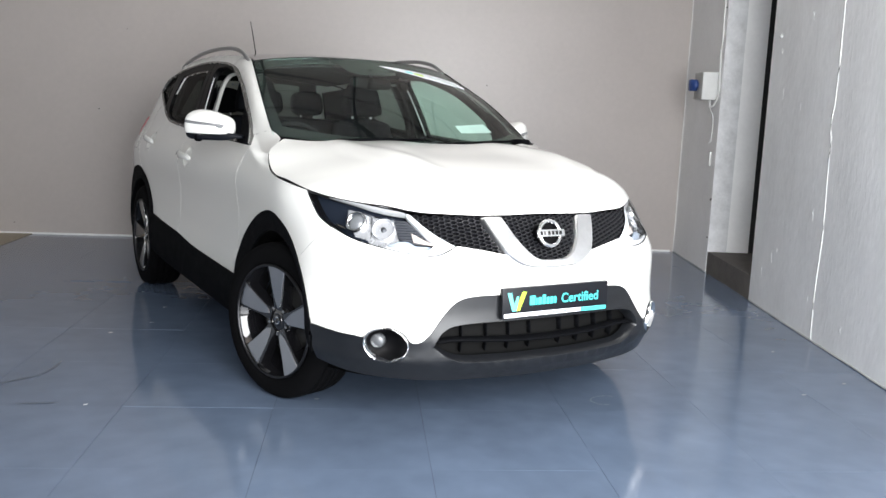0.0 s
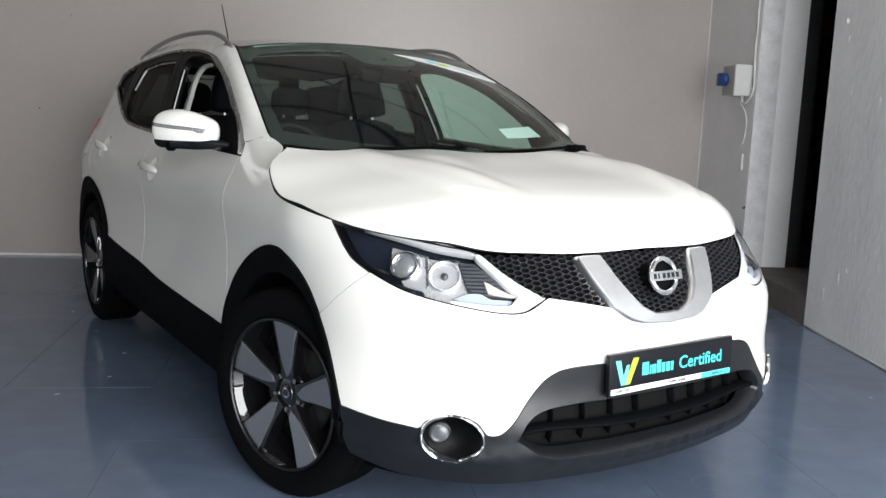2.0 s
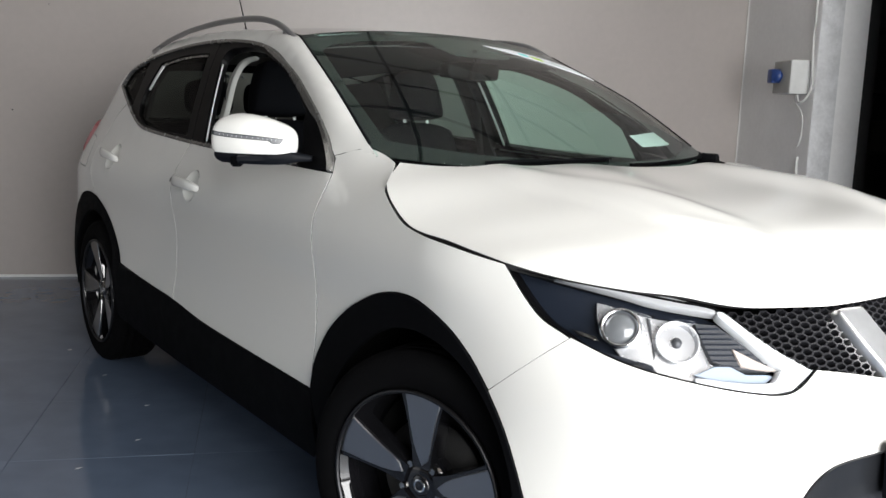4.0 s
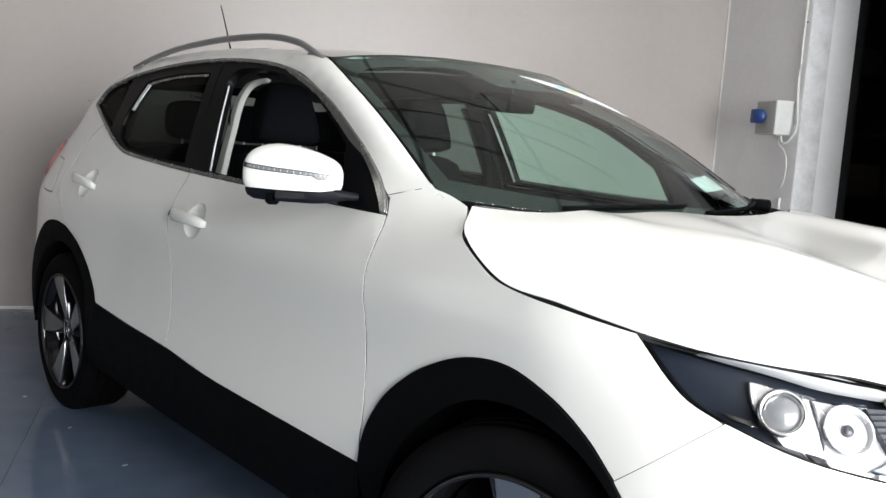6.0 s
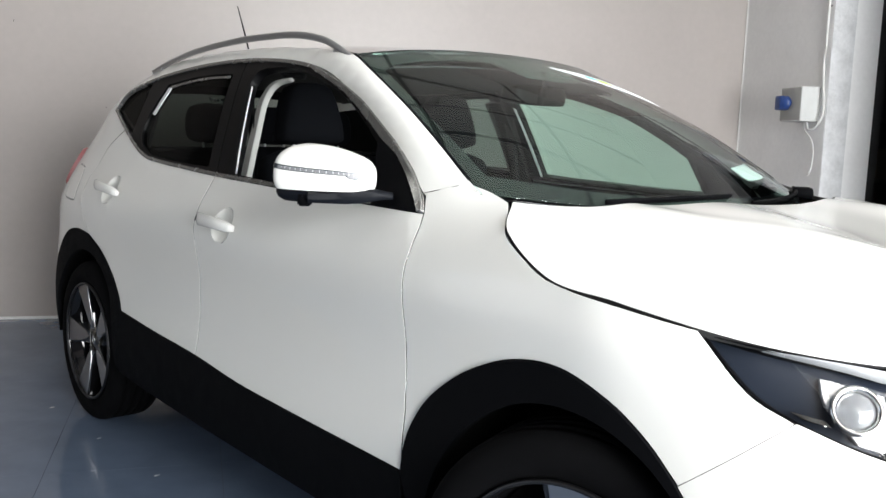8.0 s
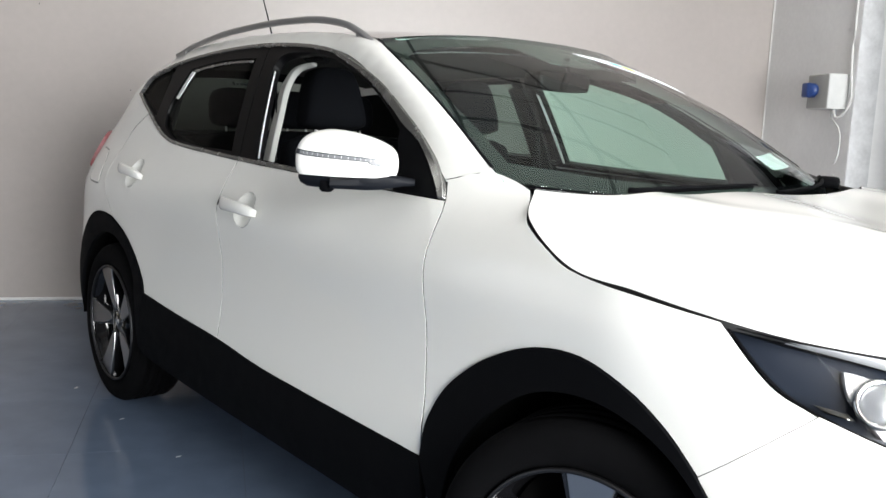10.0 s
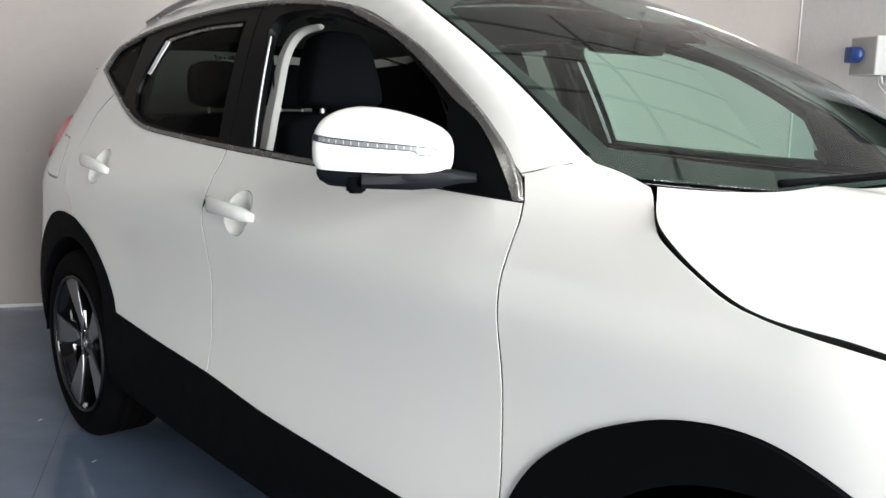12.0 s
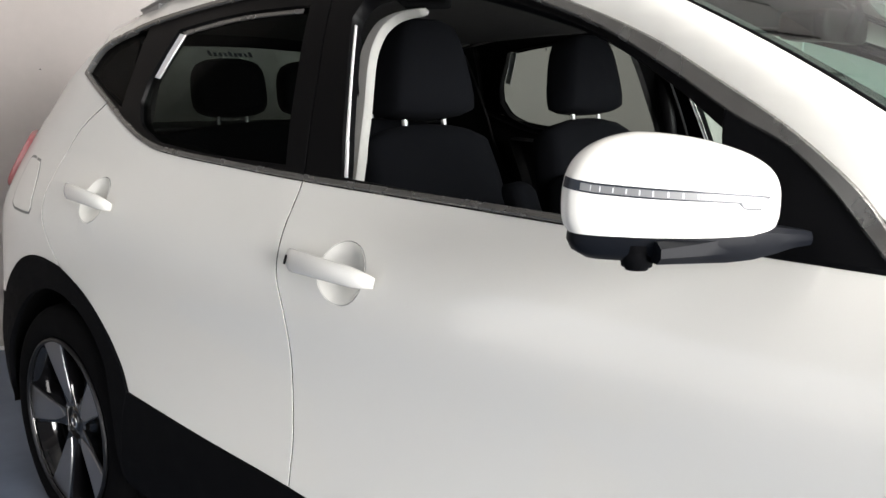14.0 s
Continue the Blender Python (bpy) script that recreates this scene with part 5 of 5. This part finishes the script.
both(lambda f: panel("tailgate", [np.array(p) for p in ((3.5, 1.10), (4.05, 1.10), (4.05, .66), (3.5, .66))], side, PAINT, car, "white tailgate", gap=0, flip=f, step=.1))
both(lambda f: panel("rear_bumper", outline([(3.06, .65), (4.05, .65)], [(4.05, .65), (4.05, .30)], [(4.05, .30), (3.15, .30)], [(3.15, .30), (3.15, .42)], [(3.15, .42), (3.12, .54), (3.06, .65)]), side, TRIM, car, "black rear bumper", gap=.001, flip=f, step=.1))
panel("roof_tail", outline([(-.92, .88), (.92, .88)], [(.92, .88), (.88, .97), (.8, .985)], [(.8, .985), (-.8, .985)], [(-.8, .985), (-.88, .97), (-.92, .88)]), ROOF, PAINT, car, "white roof spoiler", off=.004, depth=.03, gap=0, step=.1, scale=(.55, 1.9))


# ---- cabin ----
def cushion(name, x0, y0, z0, x1, y1, z1, parent, mat=CLOTH, tilt=0.0, bevel=.05, label="", taper=1.0, puff=0.0, round_=.5):
    """A padded block leaning back by tilt degrees about its lower front edge."""
    bm = box_bm(x0, y0, z0, x1, y1, z1)
    bmesh.ops.subdivide_edges(bm, edges=bm.edges[:], cuts=5, use_grid_fill=True)
    cx, h = (x0 + x1) / 2, z1 - z0
    for v in bm.verts:
        k = (v.co.z - z0) / h
        dx, dy, dz = (v.co.x - cx) / ((x1 - x0) / 2), (v.co.y - (y0 + y1) / 2) / ((y1 - y0) / 2), 2 * k - 1
        v.co.x = cx + (v.co.x - cx) * (1 + (taper - 1) * k)
        q = max(1e-6, (abs(dx) ** 3.4 + abs(dy) ** 3.4 + abs(dz) ** 3.4) ** (1 / 3.4))
        big = max(abs(dx), abs(dy), abs(dz))
        s = big / q
        v.co.x, v.co.y, v.co.z = cx + (v.co.x - cx) * (s * round_ + 1 - round_), (y0 + y1) / 2 + (v.co.y - (y0 + y1) / 2) * s, (z0 + z1) / 2 + (v.co.z - (z0 + z1) / 2) * (s * min(1, round_ + .1) + max(0, .9 - round_))
        v.co.y -= puff * (1 - dx * dx) * (1 - dz * dz) * (1 if dy < 0 else 0)
    bm.transform(Matrix.Translation((0, y0, z0)) @ Matrix.Rotation(radians(-tilt), 4, "X") @ Matrix.Translation((0, -y0, -z0)))
    return part(name, bm, mat, parent, label)


def seat(x, y, bench=False):
    s = cushion("front_seat", x - .25, y - .02, .60, x + .25, y + .12, 1.232, car, tilt=16, taper=.84, label="black cloth front seat", puff=.03)
    cushion("seat_cushion", x - .26, y - .45, .42, x + .26, y + .10, .60, s)
    head = cushion("headrest", x - .145, y + .13, 1.212, x + .145, y + .265, 1.442, s, tilt=8, taper=.62, round_=.62, label="black cloth headrest")
    for dx in (-.065, .065):
        part("headrest_post", tube([(x + dx, y + .195, 1.15), (x + dx, y + .205, 1.25)], .0070, 10), POST, head, "chrome headrest post")
    for sgn in (-1, 1):
        cushion("bolster", x + sgn * .215 - .05, y - .06, .66, x + sgn * .215 + .05, y + .06, 1.08, s, tilt=16, taper=.9)
    return s


seat(-.36, 1.51), seat(.36, 1.55)
bench = cushion("rear_bench", -.62, 2.36, .58, .62, 2.52, 1.207, car, tilt=12, label="black cloth rear bench")
cushion("bench_cushion", -.62, 1.95, .42, .62, 2.48, .62, bench)
for x in (-.31, 0, .31):
    head = cushion("rear_headrest", x - .125, 2.53, 1.195, x + .125, 2.63, 1.37, bench, tilt=6, taper=.92, round_=.85, label="black cloth rear headrest")
    for dx in (-.05, .05):
        part("rear_headrest_post", tube([(x + dx, 2.57, 1.14), (x + dx, 2.58, 1.22)], .0050, 10), POST, head)
part("load_cover", box_bm(-.60, 2.56, 1.155, .60, 3.00, 1.165, .003), DASH, car, "dark load cover")
dash = cushion("dashboard", -.70, .42, .72, .70, .86, 1.06, car, DASH, label="dark grey dashboard")
cushion("instrument_hood", -.55, .66, 1.0, -.20, .86, 1.10, dash, DASH)
DASH_TOP = ribbed([(0, .18, 1.06), (1, .80, 1.075)], [(0, -.70, .44, 1.085), (1, -.70, .80, 1.05)], 2.0, 2.0)
panel("dash_top", full, DASH_TOP, DASH, dash, off=-.012, depth=.02, gap=0, step=.1, scale=(.7, .6))
wheel_m = pose(-.37, .98, 1.00, 64, 0, 0)
steering = part("steering_wheel", tube([wheel_m @ Vector((.185 * math.cos(a), .185 * math.sin(a), 0)) for a in (k * math.tau / 40 for k in range(40))], .015, 10, True), DASH, car, "black steering wheel")
bm = box_bm(-.07, -.055, -.03, .07, .055, .012, .02)
bm.transform(wheel_m)
part("wheel_hub", bm, DASH, steering)
for a in (0, 180, 270):
    bm = box_bm(.05, -.018, -.012, .18, .018, .004, .005)
    bm.transform(wheel_m @ Matrix.Rotation(radians(a), 4, "Z"))
    part("wheel_spoke", bm, DASH, steering)
mir = cushion("cabin_mirror", -.10, .90, 1.365, .14, .935, 1.43, car, SATIN_BLACK, label="black interior mirror")
part("mirror_stalk", tube([(0, .90, 1.37), (0, .88, 1.42), (0, .89, 1.47)], .012, 8), SATIN_BLACK, mir)
cushion("sensor_cover", -.075, .90, 1.37, .075, 1.02, 1.43, mir, SATIN_BLACK)
HEADLINE = ribbed([(0, 1.0, 1.48), (.5, 1.95, 1.515), (1, 3.0, 1.46)], [(0, -.60, 1.08, 1.44), (.5, -.60, 1.95, 1.46), (1, -.54, 2.9, 1.41)], 2, 2.4)
panel("headlining", full, HEADLINE, ROOF_BLIND, car, "dark roof blind and lining", depth=.004, gap=0, step=.12, scale=(.6, 1.9))
for f in (False, True):
    # the far trim takes a darker colour to carry the shade there
    panel("pillar_trim", outline([(1.552, 1.02), (1.588, 1.25), (1.614, 1.36), (1.610, 1.42), (1.580, 1.449), (1.51, 1.461)], [(1.51, 1.461), (1.51, 1.473)], [(1.51, 1.473), (1.59, 1.466), (1.638, 1.443), (1.656, 1.375), (1.636, 1.25), (1.606, 1.02)], [(1.606, 1.02), (1.552, 1.02)]) if not f else
          outline([(1.555, 1.02), (1.595, 1.25), (1.645, 1.45)], [(1.645, 1.45), (1.74, 1.45)], [(1.74, 1.45), (1.70, 1.25), (1.66, 1.02)], [(1.66, 1.02), (1.555, 1.02)]),
          side, LINER if not f else DASH, car, "pale grey pillar trim" if not f else "far pillar trim with shade in its colour", off=-.075, depth=.012, gap=0, bevel=.006, flip=f, step=.05)
    panel("door_card", [np.array(p) for p in ((.60, .5), (.60, 1.06), (1.60, 1.085), (1.60, .52))], side, DASH, car, "dark door card", off=-.05, depth=.03, gap=0, bevel=.01, flip=f, step=.1)
    panel("door_card", [np.array(p) for p in ((1.66, .54), (1.66, 1.095), (2.30, 1.13), (2.30, .62))], side, DASH, car, "dark door card", off=-.05, depth=.03, gap=0, bevel=.01, flip=f, step=.1)
    panel("quarter_trim", [np.array(p) for p in ((2.36, .75), (2.40, 1.2), (2.44, 1.43), (2.95, 1.40), (3.1, 1.1), (3.1, .75))], side, DASH, car, "dark load bay trim", off=-.06, depth=.01, gap=0, bevel=.004, flip=f, step=.1)
    sg = 1 if f else -1
    part("grab_handle", tube([(sg * .56, 1.45, 1.462), (sg * .54, 1.47, 1.437), (sg * .54, 1.58, 1.442), (sg * .565, 1.60, 1.468)], .010, 8), DASH, car, "dark grab handle")
    part("seat_belt", tube([(sg * .62, 1.66, 1.36), (sg * .635, 1.63, 1.2), (sg * .66, 1.58, .8)], lambda u: (.003, .022), 6), SATIN_BLACK, car, "black seat belt")


# ---- doorway and the dark store room behind it ----
wall("door_jamb", RIGHT, .0015, -1.135, .18, .16, -1.06, 2.75, ROUGH, "rough whitewashed block edge of the doorway")
wall("door_reveal", RIGHT, .16, -1.128, .18, .345, -1.0, 2.75, WALL_GREY, "smooth white door reveal")
wall("door_step", RIGHT, .004, -2.27, 0, 1.0, -1.1, .18, BARE, "bare brown concrete door step")
# the unlit store room's gloom is put into this wall colour
STORE_SHADE = material("store room shade", (.04, .04, .042), .9, grain=.3, scale=3)
wall("store_floor", RIGHT, .6, -4.6, 0, 3.6, .6, .17, BARE, "dark store room floor")
wall("store_wall_back", RIGHT, 3.4, -4.6, 0, 3.6, .6, 3.3, STORE_SHADE, "store room wall darkened for shade")
wall("store_wall_side", RIGHT, .4, .5, 0, 3.6, .7, 3.3, STORE_SHADE, "store room wall darkened for shade")
wall("store_wall_near", RIGHT, .37, -4.7, 0, 3.6, -4.5, 3.3, STORE_SHADE, "store room wall darkened for shade")
wall("store_wall_front", RIGHT, .35, -1.0, 0, .5, .6, 3.3, STORE_SHADE, "store room wall darkened for shade")
wall("store_ceiling", RIGHT, .3, -4.7, 2.76, 3.6, .7, 2.9, STORE_SHADE, "store room ceiling darkened for shade")
# shelf and box colours are toned down for the same gloom
SHELF = material("shade-darkened shelf board", (.05, .045, .04), .7, grain=.3, scale=9)
rack = thing("storage_rack", "shelving rack and boxes, coloured dark for shadow", "shelf", RIGHT @ pose(1.5, .28, .17))
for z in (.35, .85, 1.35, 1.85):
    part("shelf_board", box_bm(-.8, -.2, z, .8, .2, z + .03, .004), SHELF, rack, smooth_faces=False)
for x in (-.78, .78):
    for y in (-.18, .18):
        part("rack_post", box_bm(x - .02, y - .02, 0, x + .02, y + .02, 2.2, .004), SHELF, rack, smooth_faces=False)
for x, z, w, h, colour in ((-.5, 1.88, .22, .16, (.25, .03, .03)), (-.15, 1.88, .3, .2, (.06, .06, .07)), (.3, 1.38, .3, .22, (.10, .08, .06)), (-.45, 1.38, .26, .2, (.05, .06, .09)), (-.1, .88, .4, .25, (.09, .08, .06)), (.45, .88, .2, .3, (.2, .04, .03))):
    crate = part("storage_box", box_bm(-w / 2, -.14, 0, w / 2, .14, h, .008), material("box card", colour, .7, grain=.2, scale=10))
    crate.matrix_world = RIGHT @ pose(1.5 + x, .28, .17 + z + .0005)
    tagged(crate, "cardboard box on the store rack, dimmed for shade", "box", "boxes on the store rack")

# ---- socket, conduit and cables ----
CASE = material("pale grey socket plastic", (.62, .63, .62), .5, grain=.06, scale=20)
CASE_GREY = material("grey socket front", (.34, .34, .325), .5, grain=.06, scale=20)
BLUE = material("blue socket plastic", (.018, .05, .19), .4)
CABLE = material("white cable sheath", (.68, .68, .66), .55)
box_at = RIGHT @ pose(0, -.93, 1.565)
sock = thing("power_socket", "grey wall socket box with a blue industrial outlet", "socket", box_at)
part("socket_box", box_bm(-.140, -.135, -.115, -.001, .115, .115, .008), CASE, sock)
part("socket_front", box_bm(-.1440, -.128, -.108, -.137, .108, .108, .004), CASE_GREY, sock, "grey hinged socket front")
bm = lathe([(-.03, .0), (-.03, .030), (-.012, .036), (0, .030), (.012, .036), (.045, .036), (.05, .028), (.05, 0)], (0, 0, 0), 24)
bm.transform(Matrix.Translation((-.160, .015, .008)) @ Matrix.Rotation(radians(35), 4, "Z") @ Matrix.Scale(1.25, 4))
outlet = part("blue_outlet", bm, BLUE, sock, "blue industrial outlet with a lid")
part("outlet_lid", box_bm(-.205, .005, -.04, -.142, .085, .055, .012), BLUE, outlet)
for y in (-.11, .10):
    for z in (-.10, .10):
        part("screw", box_bm(-.1455, y - .006, z - .006, -.142, y + .006, z + .006, .002), CASE_GREY, sock)


def cable(name, pts, r, label, mat=CABLE):
    ob = part(name, tube(spline(pts, 7), r, 8), mat)
    ob.matrix_world = RIGHT
    return tagged(ob, label, "cable")


cable("supply_cable", [(-.018, -1.105, 3.29), (-.018, -1.100, 2.4), (-.016, -1.095, 1.75), (-.02, -1.130, 1.50), (-.035, -1.070, 1.41), (-.05, -1.025, 1.40), (-.05, -1.000, 1.452)], .0085, "white cable clipped down the wall into the socket")
cable("loose_cable", [(-.05, -0.970, 1.452), (-.05, -0.980, 1.40), (-.035, -1.040, 1.34), (-.03, -1.070, 1.28), (-.028, -1.070, 1.20), (-.03, -1.055, 1.12), (-.03, -1.025, 1.095)], .0045, "loose white cable hanging under the socket")
cable("cable_stub", [(-.006, -1.000, 1.02), (-.010, -1.002, .97), (-.006, -1.000, .90)], .009, "short white cable stub on the wall")

# ---- joints and marks on walls and floor ----
CAULK = material("white filler", (.80, .80, .79), .7, grain=.1, scale=20, bump=.4, bump_scale=80)
SMUDGE = material("dark wall smudge", (.10, .10, .10), .8)
SEAL = material("pale sealant", (.45, .46, .46), .7, grain=.2, scale=20)
rng = random.Random(4)
pts, z, y = [], 0.0, -3.40
while z < 3.28:
    pts.append((-.001, y + .012 * math.sin(z * 7) * (1 if z < 1.35 else .3) + (.03 if 1.22 < z < 1.34 else 0) + (.012 if z > 1.34 else 0), z))
    z += .06
ob = part("filled_crack", tube(pts, lambda u: (.004, .009 + .003 * math.sin(40 * u)), 6), CAULK)
ob.matrix_world = RIGHT
tagged(ob, "white filled crack running up the wall", kind="structure")
for m, a, b, name in ((RIGHT, (-.003, -6.8, .006), (-.003, -2.27, .006), "floor_joint_wall"), (RIGHT, (-.003, -1.13, .006), (-.003, -.01, .006), "floor_joint_wall")):
    ob = part(name, tube([Vector(a).lerp(Vector(b), k / 30) + Vector((rng.uniform(-.002, .002), 0, rng.uniform(-.002, .002))) for k in range(31)], .005, 6), SEAL)
    ob.matrix_world = m
    tagged(ob, "pale sealant line at the wall foot", kind="structure")
ob = part("skirting", box_bm(-7.2, -.012, 0, -.02, -.0005, .018, .002), CAULK, smooth_faces=False)
ob.matrix_world = ROOM
tagged(ob, "thin white line at the foot of the back wall", kind="structure")
ob = part("corner_seal", tube([(-.007, -.010, .01 + .12 * k) for k in range(36)], .0055, 8), CAULK)
ob.matrix_world = RIGHT
tagged(ob, "white sealant line up the wall corner", kind="structure")
ob = part("wall_fixing", lathe([(-.012, 0), (-.012, .010), (-.006, .016), (0, .017)], (0, -2.42, 1.86), 20), CASE)
ob.matrix_world = RIGHT
tagged(ob, "small round white fixing on the wall", "wall fixing")
for k in range(16):
    y, z = rng.uniform(-5.2, -2.35), rng.uniform(.1, 2.6)
    ob = part("paint_run", tube([(-.0004, y, z), (-.0012, y + .002, z - .02), (-.0008, y, z - .02 - rng.uniform(.01, .06))], lambda u: .0030 - .0015 * u, 6), BLOCK)
    ob.matrix_world = RIGHT
    tagged(ob, "small run in the wall paint", kind="structure")
for x, z, w, h in ((-5.417, 1.16, .012, .008), (-5.161, 1.874, .004, .012), (-6.348, 1.0, .003, .07), (-6.189, .105, .012, .006), (-4.629, 1.37, .007, .006), (-1.9, 1.52, .01, .014)):
    ob = part("wall_speck", box_bm(x - w / 2, -.0012, z - h / 2, x + w / 2, -.0002, z + h / 2, .0004, 1), SMUDGE, smooth_faces=False)
    ob.matrix_world = ROOM
    tagged(ob, "small dark speck on the painted wall", kind="structure")
for y, z, w in ((-1.10, .62, .05), (-1.115, .63, .03), (-1.10, .30, .04), (-1.09, 2.2, .03)):
    ob = part("wall_smudge", box_bm(-.0022, y - w / 2, z - .006, -.0002, y + w / 2, z + .005, .001, 1), SMUDGE, smooth_faces=False)
    ob.matrix_world = RIGHT
    tagged(ob, "small dark scrape on the whitewashed jamb", kind="structure")
SCUFF = material("floor scuff", (.09, .11, .14), .4)
PALE = material("pale floor fleck", (.55, .58, .60), .5)
def floor_mark(name, x0, y0, x1, y1, w, mat, label):
    d = Vector((x1 - x0, y1 - y0, 0))
    n = Vector((-d.y, d.x, 0)).normalized() * w / 2
    k = max(2, int(d.length / .08))
    verts, faces = [], []
    for i in range(k + 1):
        p = Vector((x0, y0, .0012)) + d * i / k + n.normalized() * rng.uniform(-.3, .3) * w
        q = w / 2 * rng.uniform(.6, 1.2) * (1 if 0 < i < k else .3)
        verts += [p + n.normalized() * q, p - n.normalized() * q]
        if i:
            j = 2 * i
            faces.append((j - 2, j - 1, j + 1, j))
    ob = raw(name, verts, faces, mat, smooth_faces=False)
    return tagged(ob, label, kind="structure")


FLECKS = ((-.895, 1.860), (-.920, 2.360), (-.940, 2.870), (-1.30, 1.35), (-1.05, 1.50), (-1.6, .2))
for x, y in FLECKS:
    floor_mark("floor_fleck", x, y, x + .022, y + .008, .012, PALE, "small pale fleck of paint on the floor")
for x0, y0, x1, y1, w in ((-1.877, .624, -1.70, .70, .03), (-1.70, .70, -1.592, .885, .018), (-1.836, .321, -1.692, .266, .025), (1.947, -.359, 1.965, -.362, .018), (1.777, -.925, 1.80, -.93, .02), (1.425, -.965, 1.45, -.96, .022), (-.70, -.10, -.68, -.11, .02)):
    floor_mark("floor_scuff", x0, y0, x1, y1, w, SCUFF, "dark scuff on the painted floor")
for k in range(9):
    a = .5 + 3.4 * k / 8
    floor_mark("floor_scuff", .49 + .075 * math.cos(a), -.64 + .06 * math.sin(a), .49 + .075 * math.cos(a + .4), -.64 + .06 * math.sin(a + .4), .007, SCUFF, "curved dark tyre mark on the floor")

BEIGE = material("beige floor tone", (.34, .29, .21), .5, grain=.25, scale=4, bump=.2, bump_scale=20)
ob = part("beige_floor", box_bm(-7.19, -2.3, .0005, -6.03, -.012, .004), BEIGE, smooth_faces=False)
ob.matrix_world = ROOM
tagged(ob, "beige strip of floor along the side wall", kind="structure")
ob = part("beige_floor", box_bm(-5.75, -3.62, .0005, -5.05, -3.34, .003), BEIGE, smooth_faces=False)
ob.matrix_world = ROOM
tagged(ob, "beige patch on the floor", kind="structure")

# ---- floor boards: each a painted sheet with open joints ----
BX, BY = .620, .636
board = box_bm(.0006, .0006, -.02, BX - .0006, BY - .0006, 0, .0003, 1)
board_mesh = bpy.data.meshes.new("floor_board")
board.to_mesh(board_mesh)
board.free()
board_mesh.materials.append(FLOOR)
for i in range(-12, 1):
    for j in range(-12, 1):
        x, y = -.265 + i * BX, -.226 + j * BY
        if x < -7.25 or x + BX > .62 or y < -6.9 or y > 0:
            continue
        piece = new("floor_board", board_mesh)
        piece.parent = slab
        piece.matrix_parent_inverse = Matrix.Identity(4)
        piece.matrix_basis = pose(x, y, rng.uniform(-.0004, 0), rng.uniform(-.04, .04), rng.uniform(-.04, .04))
